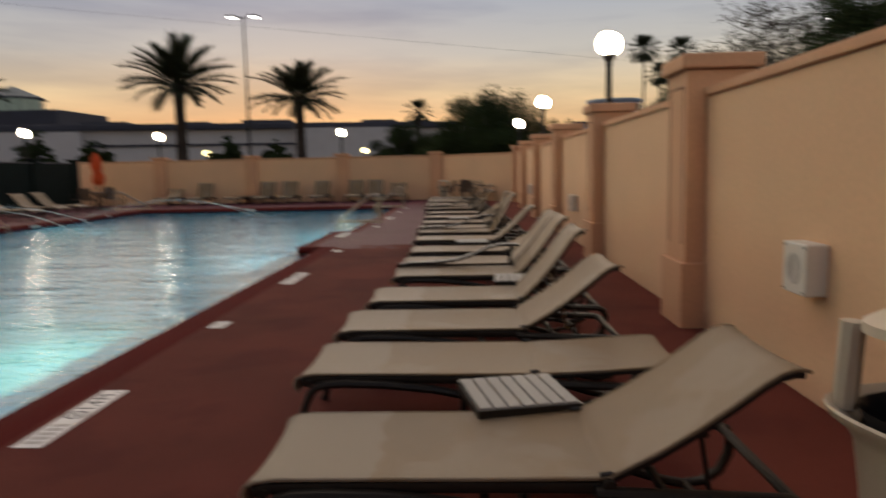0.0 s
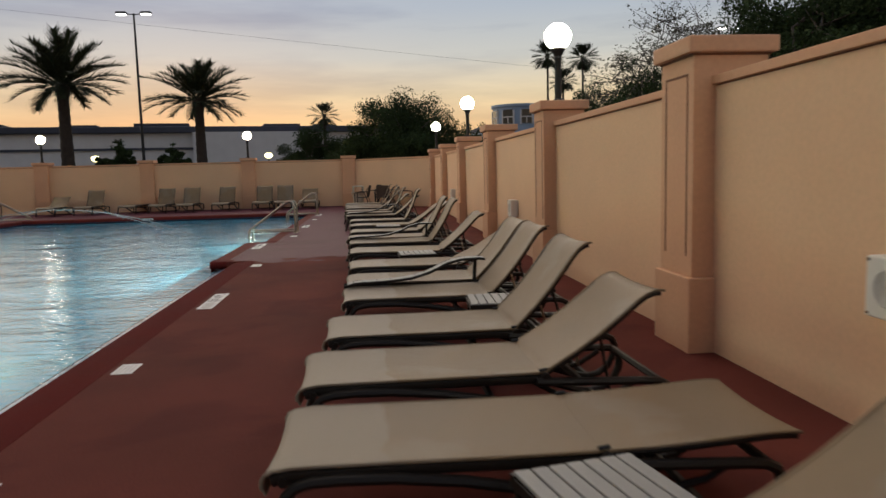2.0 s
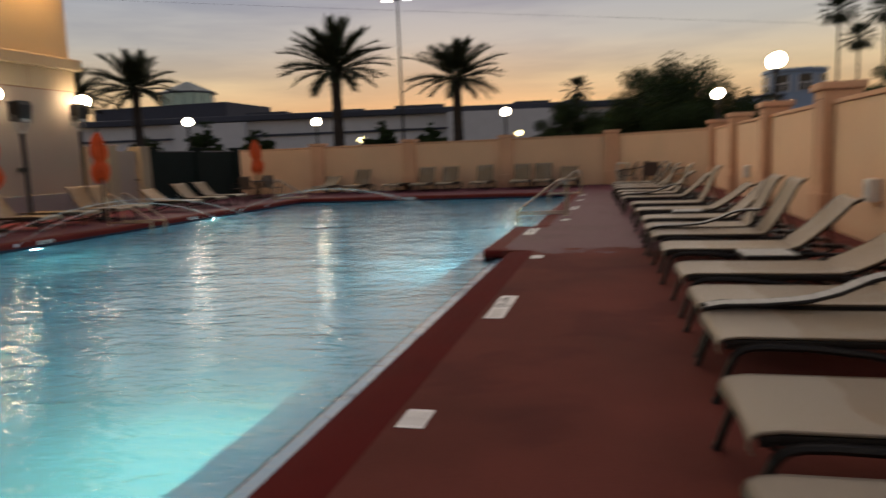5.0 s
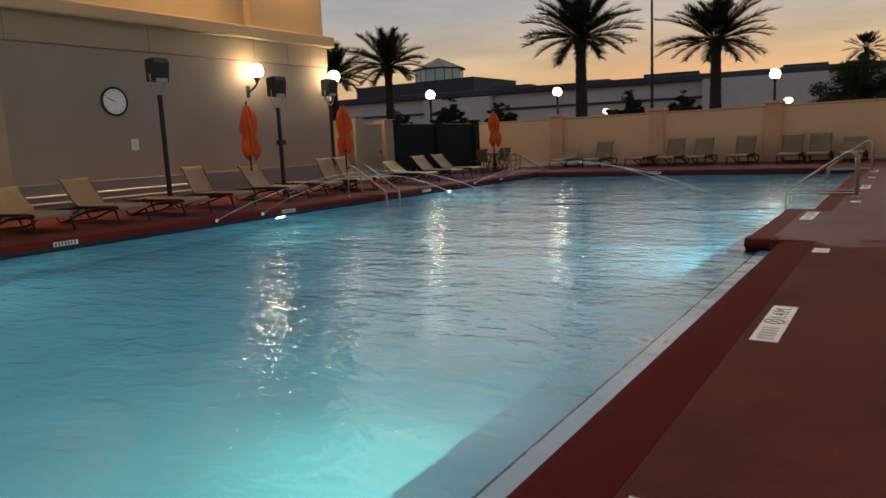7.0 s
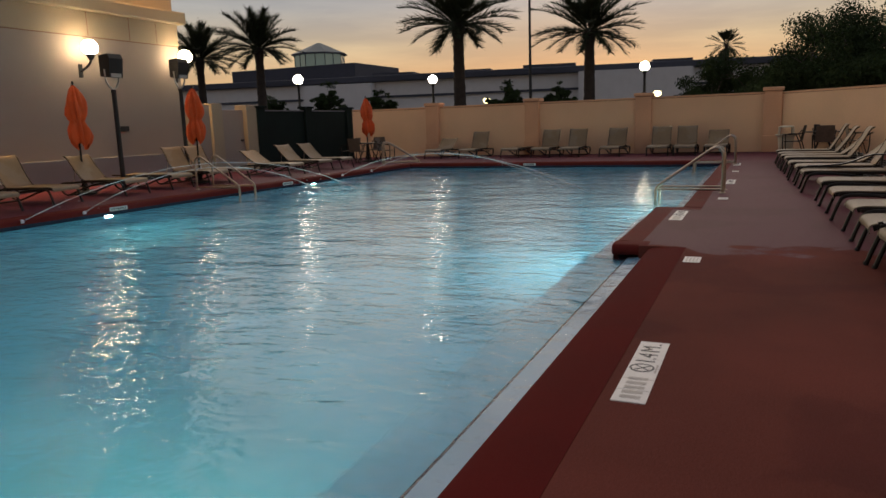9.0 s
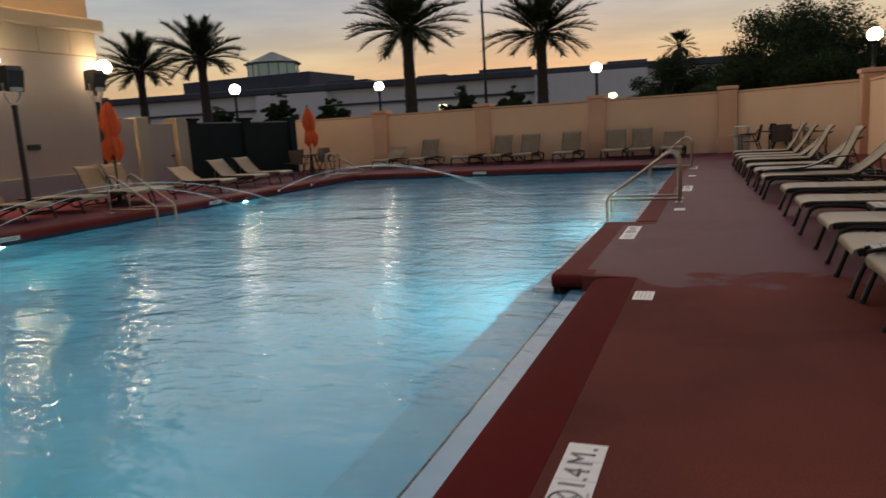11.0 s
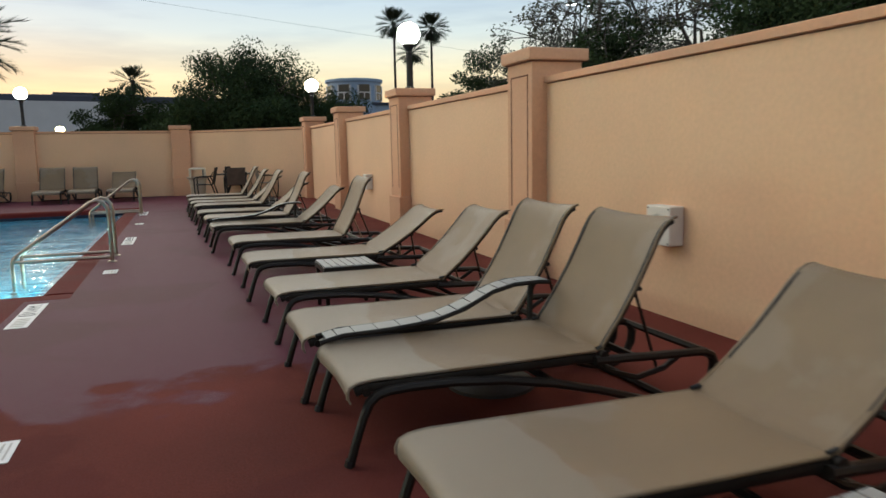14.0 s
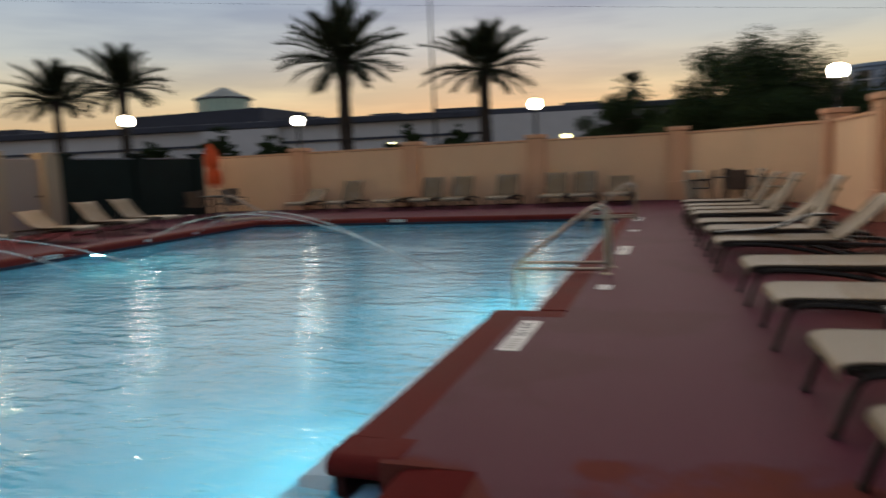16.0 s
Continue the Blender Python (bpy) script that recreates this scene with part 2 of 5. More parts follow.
def pale_foot(m, col, rough):
    """Paler cloth on the foot quarter, with an uneven edge across, and faint dried splashes further up."""
    nt = m.node_tree
    b = nt.nodes["Principled BSDF"]
    co, sep, nz, off, edge, geo, n2, spl, mx_f, mx, rx = [nt.nodes.new("ShaderNode" + k) for k in (
        "TexCoord", "SeparateXYZ", "TexNoise", "Math", "MapRange", "NewGeometry", "TexNoise", "MapRange", "Math", "Mix", "Mix")]
    nt.links.new(co.outputs["Object"], sep.inputs[0])
    nt.links.new(geo.outputs["Position"], nz.inputs["Vector"])
    nz.inputs["Scale"].default_value, nz.inputs["Detail"].default_value = 2.3, 5.0
    off.operation = "MULTIPLY_ADD"
    off.inputs[1].default_value = 0.30
    nt.links.new(nz.outputs[0], off.inputs[0])
    nt.links.new(sep.outputs["X"], off.inputs[2])
    edge.interpolation_type = "SMOOTHSTEP"
    edge.inputs["From Min"].default_value, edge.inputs["From Max"].default_value = 0.585, 0.555
    edge.inputs["To Max"].default_value = 0.75
    nt.links.new(off.outputs[0], edge.inputs["Value"])
    n2.inputs["Scale"].default_value, n2.inputs["Detail"].default_value = 1.7, 6.0
    nt.links.new(geo.outputs["Position"], n2.inputs["Vector"])
    spl.interpolation_type = "SMOOTHSTEP"
    spl.inputs["From Min"].default_value, spl.inputs["From Max"].default_value, spl.inputs["To Max"].default_value = 0.53, 0.60, 0.40
    nt.links.new(n2.outputs[0], spl.inputs["Value"])
    mx_f.operation = "MAXIMUM"
    nt.links.new(edge.outputs[0], mx_f.inputs[0])
    nt.links.new(spl.outputs[0], mx_f.inputs[1])
    mx.data_type = "RGBA"
    mx.inputs["B"].default_value = (*col, 1)
    rx.data_type = "FLOAT"
    rx.inputs["B"].default_value = rough
    for node, slot in ((mx, "Base Color"), (rx, "Roughness")):
        nt.links.new(b.inputs[slot].links[0].from_socket, node.inputs["A"])
        nt.links.new(mx_f.outputs[0], node.inputs["Factor"])
        nt.links.new(node.outputs["Result"], b.inputs[slot])
    return m


SLING = mat("taupe_sling_mesh", (0.196, 0.132, 0.069), 0.52, spec=0.42, var=0.13, big=2.2, fine=260, bump=0.30, bump_scale=420, world_space=False, rand=0.06)
pale_foot(SLING, (0.225, 0.180, 0.130), 0.46)
FRAME = mat("bronze_brown_metal", (0.016, 0.012, 0.009), 0.45, metal=0.0, spec=0.22, var=0.15, big=6, fine=150, bump=0.05, world_space=False)
CHROME = mat("brushed_steel", (0.42, 0.34, 0.26), 0.33, metal=1.0, var=0.08, big=8, fine=200, bump=0.03)
SLAT = mat("light_grey_slat", (0.28, 0.27, 0.25), 0.55, var=0.07, big=5, fine=120, bump=0.12, world_space=False)
CASTGREY = mat("weathered_cast_base", (0.055, 0.053, 0.052), 0.6, var=0.15, big=5, fine=120, bump=0.15)
BLACK = mat("black_metal", (0.012, 0.012, 0.012), 0.6, metal=0.1, var=0.2, big=6)
WHITEBOX = mat("white_plastic_box", (0.70, 0.66, 0.59), 0.5, var=0.04, big=4, bump=0.03)
GRILLE = mat("grey_speaker_grille", (0.50, 0.47, 0.43), 0.7, var=0.1, big=10, fine=300, bump=0.4, bump_scale=500)
BEIGE = mat("beige_plastic", (0.50, 0.42, 0.31), 0.5, var=0.05, big=3, fine=100, bump=0.06)
LINER = mat("black_bin_liner", (0.02, 0.02, 0.022), 0.35, var=0.2, big=10, bump=0.5, bump_scale=25)
TILE = mat("white_marker_tile", (0.70, 0.68, 0.66), 0.4, var=0.06, big=8)
INK = mat("black_marker_ink", (0.02, 0.02, 0.025), 0.5, var=0.1)
ORANGE = mat("orange_canvas", (0.637, 0.088, 0.015), 0.85, var=0.14, big=4, fine=120, bump=0.3, bump_scale=60)
GREENFENCE = mat("dark_green_screen", (0.010, 0.016, 0.014), 0.85, var=0.2, big=2, fine=100, bump=0.2)
BARK = mat("palm_bark", (0.040, 0.030, 0.024), 0.95, var=0.3, big=4, fine=25, bump=0.8, bump_scale=18)
WOOD = mat("tree_bark", (0.07, 0.055, 0.045), 0.95, var=0.25, big=3, fine=30, bump=0.6)
FROND = mat("palm_frond_green", (0.034, 0.042, 0.022), 0.8, spec=0.15, var=0.3, big=1.5, fine=6, bump=0.0)
LEAF = mat("tree_leaf_green", (0.038, 0.058, 0.022), 0.85, spec=0.1, var=0.35, big=0.8, fine=5, bump=0.0)
LEAF_DRY = mat("sparse_olive_leaf", (0.070, 0.066, 0.035), 0.7, var=0.3, big=0.8, fine=5, bump=0.0)
MALL = mat("grey_mall_wall", (0.60, 0.585, 0.575), 0.85, var=0.06, big=0.05, fine=1.0, bump=0.0)
MALL_DARK = mat("slate_roof_band", (0.052, 0.056, 0.076), 0.8, var=0.12, big=0.08, fine=1.0, bump=0.0)
TOWER = mat("blue_grey_paint", (0.32, 0.40, 0.52), 0.8, var=0.06, big=0.1, fine=1.0, bump=0.0)
PAVROOF = mat("teal_slate_roof", (0.10, 0.14, 0.155), 0.6, var=0.08, big=0.3, fine=2.0, bump=0.0)
DARKGLASS = mat("dark_window_glass", (0.02, 0.025, 0.03), 0.08, var=0.1, big=0.5, bump=0.0)
# faint glow put into the panes, with no lamp inside
GLOWGLASS = mat("faintly_glowing_glazing", (0.10, 0.15, 0.14), 0.15, var=0.1, big=0.2, bump=0.0, glow=(0.75, 0.95, 0.80, 0.07))
ASPHALT = mat("parking_asphalt", (0.05, 0.05, 0.052), 0.9, var=0.2, big=0.3, fine=20, bump=0.2)
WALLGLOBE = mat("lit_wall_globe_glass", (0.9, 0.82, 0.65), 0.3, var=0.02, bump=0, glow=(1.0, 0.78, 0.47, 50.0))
GLOBE = mat("lit_globe_glass", (0.9, 0.85, 0.75), 0.3, var=0.02, bump=0, glow=(1.0, 0.84, 0.60, 48.0))
FLOODLENS = mat("lit_flood_lens", (0.9, 0.9, 0.9), 0.3, var=0.02, bump=0, glow=(1.0, 0.93, 0.84, 10.0))
WARMLENS = mat("lit_warm_lens", (0.9, 0.8, 0.5), 0.3, var=0.02, bump=0, glow=(1.0, 0.80, 0.35, 6.0))
POOLLENS = mat("lit_pool_lens", (0.9, 0.95, 0.95), 0.3, var=0.02, bump=0, glow=(0.85, 1.0, 0.95, 14.0))
FROSTED = mat("frosted_lens", (0.30, 0.28, 0.26), 0.35, var=0.05, bump=0)
SPRAY = mat("water_jet", (0.88, 0.90, 0.92), 0.15, var=0.1, big=6, fine=60, bump=0.3, bump_scale=40)
SPRAY.node_tree.nodes["Principled BSDF"].inputs["Alpha"].default_value = 0.48
for dull in (BAND, COPING, GREENFENCE, PLINTH):
    dull.node_tree.nodes["Principled BSDF"].inputs["IOR"].default_value = 1.22
CLOCKFACE = mat("white_clock_face", (0.78, 0.78, 0.76), 0.5, var=0.03)
RUSH = mat("brown_wicker", (0.10, 0.07, 0.05), 0.8, var=0.2, big=8, fine=80, bump=0.4)


# ---------- mesh tools ----------
def part(name, bm, material, parent=None, label="", keep=False):
    """Links a bmesh as one mesh object, as a part of parent if one is given."""
    me = bpy.data.meshes.new(name)
    if not keep:
        bmesh.ops.recalc_face_normals(bm, faces=bm.faces)
    bm.to_mesh(me)
    bm.free()
    me.materials.append(material)
    ob = new(name, me)
    if parent:
        ob.parent = parent
    if label:
        ob["label"] = label
    return ob


def smooth(ob, deg=40):
    me = ob.data
    me.polygons.foreach_set("use_smooth", [True] * len(me.polygons))
    me.set_sharp_from_angle(angle=radians(deg))
    return ob


def thing(name, at, label, category, group="", turn=0.0):
    ob = new(name)
    ob.matrix_basis = pose(*at, 0, 0, turn)
    ob.empty_display_size = 0.2
    return tagged(ob, label, category, group)


def box(lo, hi, bevel=0.0, bm=None, seg=2):
    bm = bm or bmesh.new()
    c = [(a + b) / 2 for a, b in zip(lo, hi)]
    s = [abs(b - a) for a, b in zip(lo, hi)]
    r = bmesh.ops.create_cube(bm, size=1, matrix=Matrix.LocRotScale(c, None, s))
    if bevel:
        es = list({e for v in r["verts"] for e in v.link_edges})
        bmesh.ops.bevel(bm, geom=es, offset=bevel, segments=seg, affect="EDGES", profile=0.6)
    return bm


def tube(pts, r, n=8, bm=None, squash=1.0, closed=False):
    """A round bar through the points; r is one radius or one for each point."""
    bm = bm or bmesh.new()
    pts = [Vector(p) for p in pts]
    rs = r if isinstance(r, (list, tuple)) else [r] * len(pts)
    rings, side = [], None
    for i, p in enumerate(pts):
        a = pts[i - 1] if (i or closed) else p
        b = pts[(i + 1) % len(pts)] if (i < len(pts) - 1 or closed) else p
        d = (b - a).normalized()
        if side is None:
            side = d.cross(Vector((0, 0, 1)) if abs(d.z) < 0.9 else Vector((0, 1, 0))).normalized()
        side = (side - d * side.dot(d)).normalized()
        up = side.cross(d)
        rings.append([bm.verts.new(p + side * rs[i] * math.cos(6.28319 * k / n) + up * rs[i] * squash * math.sin(6.28319 * k / n)) for k in range(n)])
    for i in range(len(rings) - (0 if closed else 1)):
        a, b = rings[i], rings[(i + 1) % len(rings)]
        for k in range(n):
            bm.faces.new((a[k], a[(k + 1) % n], b[(k + 1) % n], b[k]))
    if not closed:
        bm.faces.new(rings[0][::-1])
        bm.faces.new(rings[-1])
    return bm


def lathe(profile, n=20, bm=None, at=(0, 0, 0), tilt=None):
    """Turns a profile of (radius, height) round the z axis."""
    bm = bm or bmesh.new()
    m = Matrix.Translation(at) @ (tilt or Matrix())
    rings = []
    for rad, z in profile:
        if rad < 1e-5:
            rings.append([bm.verts.new(m @ Vector((0, 0, z)))])
        else:
            rings.append([bm.verts.new(m @ Vector((rad * math.cos(6.28319 * k / n), rad * math.sin(6.28319 * k / n), z))) for k in range(n)])
    for a, b in zip(rings, rings[1:]):
        for k in range(n):
            q = [a[k % len(a)], a[(k + 1) % len(a)], b[(k + 1) % len(b)], b[k % len(b)]]
            q = list(dict.fromkeys(q))
            if len(q) > 2:
                bm.faces.new(q)
    return bm


def prism(section, a, b, bm=None, axis="y"):
    """A closed section drawn in the plane across the axis, pulled from a to b along it."""
    bm = bm or bmesh.new()

    def place(u, v, w):
        return (u, w, v) if axis == "y" else (w, u, v) if axis == "x" else (u, v, w)

    lo = [bm.verts.new(place(u, v, a)) for u, v in section]
    hi = [bm.verts.new(place(u, v, b)) for u, v in section]
    n = len(section)
    for k in range(n):
        bm.faces.new((lo[k], lo[(k + 1) % n], hi[(k + 1) % n], hi[k]))
    bm.faces.new(lo[::-1])
    bm.faces.new(hi)
    return bm


def ribbon(pts, half, thick, bm=None, dip=0.0, n=6):
    """A sheet of cloth along points (x, z), 2 * half wide in y, with a soft sag across."""
    bm = bm or bmesh.new()
    rows = []
    pv = [Vector((p[0], 0, p[1])) for p in pts]
    for i, p in enumerate(pv):
        d = (pv[min(i + 1, len(pv) - 1)] - pv[max(i - 1, 0)]).normalized()
        up = Vector((-d.z, 0, d.x))
        top, bot = [], []
        for k in range(n + 1):
            u = -1 + 2 * k / n
            off = -dip * (1 - u * u)
            q = p + Vector((0, half * u, 0)) + up * off
            top.append(bm.verts.new(q))
            bot.append(bm.verts.new(q - up * thick))
        rows.append((top, bot))
    for (t0, b0), (t1, b1) in zip(rows, rows[1:]):
        for k in range(n):
            bm.faces.new((t0[k], t0[k + 1], t1[k + 1], t1[k]))
            bm.faces.new((b0[k], b1[k], b1[k + 1], b0[k + 1]))
        bm.faces.new((t0[0], t1[0], b1[0], b0[0]))
        bm.faces.new((t0[n], b0[n], b1[n], t1[n]))
    for t, b in (rows[0], rows[-1]):
        for k in range(n):
            bm.faces.new((t[k], b[k], b[k + 1], t[k + 1]))
    return bm


def structure(ob, label, category):
    return tagged(ob, label, category, kind="structure")


# ---------- plan ----------
WALL_X, WALL_BACK = 2.84, 3.08          # the long stucco wall
PIL_Y = [-7.9, -3.4, 1.2, 5.90, 10.45, 15.20, 19.92, 24.70, 29.45]
FAR_Y = 33.10                            # face of the far wall
PIL_X = [-0.72, -5.15, -9.50, -13.90]
EDGE_NEAR, EDGE_FAR, EDGE_LAST = -2.06, -2.45, -2.07   # the pool's edge before, along and after the step that juts out
JOG_Y, JOG_END, POOL_END, POOL_LEFT, POOL_START = 12.66, 16.15, 27.40, -12.25, -5.5
WATER_Z, POOL_Z = -0.13, -1.30
HOTEL_X = -17.60

# ground and deck
bm = bmesh.new()
for lo, hi in (((-900, 34.2), (900, 1500)), ((-900, -900), (900, -9.0)), ((4.0, -9.0), (900, 34.2)), ((-900, -9.0), (-19.0, 34.2))):
    bm.faces.new([bm.verts.new(p) for p in ((lo[0], lo[1], -0.12), (hi[0], lo[1], -0.12), (hi[0], hi[1], -0.12), (lo[0], hi[1], -0.12))])
structure(part("ground", bm, ASPHALT, keep=True), "dark asphalt ground around the pool yard", "ground")

bm = bmesh.new()
for lo, hi in (((-1.67, -9.0), (4.0, JOG_Y)), ((EDGE_FAR + 0.30, JOG_Y), (4.0, JOG_END - 0.30)), ((EDGE_LAST + 0.30, JOG_END - 0.30), (4.0, POOL_END + 0.30)), ((-19.0, POOL_END + 0.30), (4.0, 34.2)),
               ((-19.0, POOL_START), (POOL_LEFT - 0.30, POOL_END + 0.30)), ((-19.0, -9.0), (-1.67, POOL_START))):
    box((lo[0], lo[1], -0.25), (hi[0], hi[1], 0.0), bm=bm)
structure(part("floor", bm, DECK), "red painted textured concrete pool deck, damp in places", "deck")

# sloped deep red band along the near edge
bm = prism([(-1.672, 0.001), (-1.85, -0.004), (-2.00, -0.016), (-2.045, -0.034), (EDGE_NEAR, -0.065), (EDGE_NEAR, -0.30), (-1.672, -0.30)], POOL_START, JOG_Y - 0.002)
structure(smooth(part("edge_band", bm, BAND)), "deep red painted sloping band at the pool edge", "pool edge")
# white gutter with a dark tile line and a bench under water
bm = prism([(-2.062, -0.142), (-2.268, -0.172), (-2.268, -0.60), (-2.062, -0.60)], POOL_START, JOG_Y + 0.085)
structure(part("gutter", bm, GUTTER), "white plaster gutter ledge at the water line", "pool edge")
structure(part("trim", box((-2.283, POOL_START, -0.60), (-2.269, JOG_Y - 0.002, -0.170)), DARKLINE), "thin dark tile line along the gutter", "pool edge")
structure(part("bench", box((-2.81, POOL_START, -1.30), (-2.284, JOG_Y + 0.8, -0.42), 0.02), PLASTER), "plastered bench under the water", "pool edge")


def coping_section(deep=False):
    """The rounded edge of the deck, from its back to the water; deep: with a face that goes down into the water."""
    pts = [(0.30, 0.001), (0.07, 0.004)]
    pts += [(0.07 - 0.07 * math.sin(a), -0.056 + 0.06 * math.cos(a)) for a in ((0.4, 0.8, 1.2, 1.57) if deep else (0.4, 0.8, 1.2, 1.57, 1.95, 2.4))]
    pts += [(0.002, -0.125), (0.03, -0.14), (0.03, -0.30), (0.30, -0.30)] if deep else [(0.05, -0.115), (0.09, -0.125), (0.09, -0.30), (0.30, -0.30)]
    return pts


sec, low = coping_section(), coping_section(True)
bm = prism([(EDGE_FAR + u, v) for u, v in sec], JOG_Y + 0.28, JOG_END - 0.28)
prism([(JOG_END - u, v) for u, v in sec], EDGE_FAR + 0.02, EDGE_LAST + 0.30, bm=bm, axis="x")
prism([(EDGE_LAST + u, v) for u, v in sec], JOG_END - 0.002, POOL_END, bm=bm)
prism([(JOG_Y + u, v) for u, v in sec], EDGE_FAR + 0.02, -2.062, bm=bm, axis="x")
structure(smooth(part("coping", bm, COPING)), "rounded red painted pool coping", "pool edge")
bm = prism([(POOL_END + u, v + 0.03) for u, v in low], POOL_LEFT - 0.3, EDGE_LAST + 0.30, axis="x")
structure(smooth(part("coping", bm, COPING)), "rounded red painted pool coping with a deep face", "pool edge")
bm = prism([(POOL_LEFT - u, v + 0.03) for u, v in low], POOL_START, POOL_END)
structure(smooth(part("coping", bm, COPING)), "rounded red painted pool coping with a deep face", "pool edge")
structure(part("jog_wall", box((EDGE_FAR + 0.08, JOG_Y + 0.09, -0.60), (-2.062, JOG_Y + 0.30, -0.118)), GUTTER), "white plaster under the jog of the coping", "pool edge")

for x, y0, y1 in ((EDGE_FAR, JOG_Y + 0.10, JOG_END - 0.02), (EDGE_LAST, JOG_END - 0.02, POOL_END)):
    bm = prism([(x + 0.088, -0.137), (x - 0.16, -0.160), (x - 0.19, -0.20), (x - 0.19, -0.26), (x + 0.088, -0.26)], y0, y1)
    structure(part("gutter", bm, GUTTER), "white plaster gutter ledge at the water line", "pool edge")

# basin
bm = bmesh.new()
box((POOL_LEFT - 0.10, POOL_START, -1.60), (EDGE_LAST + 0.3, POOL_END + 0.1, POOL_Z), bm=bm)
box((POOL_LEFT - 0.30, POOL_START, POOL_Z), (POOL_LEFT - 0.09, POOL_END + 0.1, -0.16), bm=bm)
box((POOL_LEFT - 0.30, POOL_END + 0.09, POOL_Z), (EDGE_FAR + 0.30, POOL_END + 0.3, -0.16), bm=bm)
box((EDGE_FAR + 0.09, JOG_Y + 0.3, POOL_Z), (EDGE_FAR + 0.30, JOG_END - 0.09, -0.16), bm=bm)
box((EDGE_FAR + 0.30, JOG_END - 0.30, POOL_Z), (EDGE_LAST + 0.30, JOG_END - 0.09, -0.16), bm=bm)
box((EDGE_LAST + 0.09, JOG_END - 0.09, POOL_Z), (EDGE_LAST + 0.30, POOL_END + 0.1, -0.16), bm=bm)
box((POOL_LEFT - 0.30, POOL_START - 0.2, POOL_Z), (-1.67, POOL_START, -0.16), bm=bm)
structure(part("pool_basin", bm, PLASTER), "pale blue plastered pool basin", "pool")
bm = bmesh.new()
box((EDGE_FAR + 0.07, JOG_Y + 0.3, -0.24), (EDGE_FAR + 0.088, JOG_END - 0.10, -0.10), bm=bm)
box((EDGE_LAST + 0.07, JOG_END, -0.24), (EDGE_LAST + 0.088, POOL_END, -0.10), bm=bm)
# far and left: the coping's shaded underside, put in as a dark strip
box((POOL_LEFT + 0.004, POOL_END - 0.004, -0.24), (EDGE_LAST + 0.06, POOL_END + 0.028, -0.078), bm=bm)
box((POOL_LEFT - 0.028, POOL_START, -0.24), (POOL_LEFT + 0.004, POOL_END - 0.004, -0.088), bm=bm)
structure(part("waterline_tile", bm, DARKLINE), "dark blue strip at the water line under the coping", "pool edge")
bm = bmesh.new()
for x0, y0, x1, y1 in ((POOL_LEFT - 0.028, POOL_START, -2.061, JOG_Y + 0.3), (POOL_LEFT - 0.028, JOG_Y + 0.3, EDGE_FAR + 0.07, JOG_END - 0.09), (POOL_LEFT - 0.028, JOG_END - 0.09, EDGE_LAST + 0.07, POOL_END + 0.028)):
    bm.faces.new([bm.verts.new(p) for p in ((x0, y0, WATER_Z), (x1, y0, WATER_Z), (x1, y1, WATER_Z), (x0, y1, WATER_Z))])
bmesh.ops.remove_doubles(bm, verts=bm.verts, dist=0.001)
for v_face in bm.faces:
    v_face.normal_update()
water = structure(part("water", bm, WATER, keep=True), "clear rippled blue pool water lit from below", "water")
water.visible_shadow = False


# ---------- stucco walls ----------
def stretch(name, p, q, top, label):
    """A wall from p to q (its pool side on the left of the way from q to p), with a proud coping band above a joint."""
    p, q = Vector((*p, 0)), Vector((*q, 0))
    L = (q - p).length
    ang = math.degrees(math.atan2(q.y - p.y, q.x - p.x))
    root = structure(thing(name, (p.x, p.y, 0), label, "wall", "", ang), label, "wall")
    part("panel", box((0, 0, -0.2), (L, 0.24, top - 0.078)), STUCCO, root)
    part("joint", box((0, 0.012, top - 0.078), (L, 0.23, top - 0.066)), GROOVE, root)
    part("coping_band", box((-0.01, -0.03, top - 0.066), (L + 0.01, 0.27, top), 0.008), STUCCO_TRIM, root)
    return root


def pillar(name, x, y, cap_low, turn, label, panel=True):
    """A square stucco pillar with a plinth, an inset panel with a groove, and a proud cap. Local -y looks at the pool."""
    root = thing(name, (x, y, 0), label, "pillar", "pillars of the pool wall", turn)
    h = 0.285
    part("plinth", box((-h - 0.035, -h - 0.035, -0.1), (h + 0.035, h + 0.035, 0.57), 0.012), STUCCO_TRIM, root)
    part("shaft", box((-h, -h, 0.57), (h, h, cap_low), 0.008), STUCCO_TRIM, root)
    w = 0.19
    bm = bmesh.new()
    for s in (-1, 1):
        box((s * w - 0.008, -h - 0.004, 0.72), (s * w + 0.008, -h + 0.01, cap_low - 0.13), bm=bm)
    box((-w - 0.008, -h - 0.004, cap_low - 0.146), (w + 0.008, -h + 0.01, cap_low - 0.13), bm=bm)
    if panel:
        part("groove", bm, GROOVE, root, "dark incised groove")
    else:
        bm.free()
    part("neck", box((-h - 0.012, -h - 0.012, cap_low - 0.012), (h + 0.012, h + 0.012, cap_low + 0.004)), GROOVE, root)
    part("cap", box((-h - 0.055, -h - 0.055, cap_low + 0.004), (h + 0.055, h + 0.055, cap_low + 0.125), 0.018), STUCCO_TRIM, root)
    return root


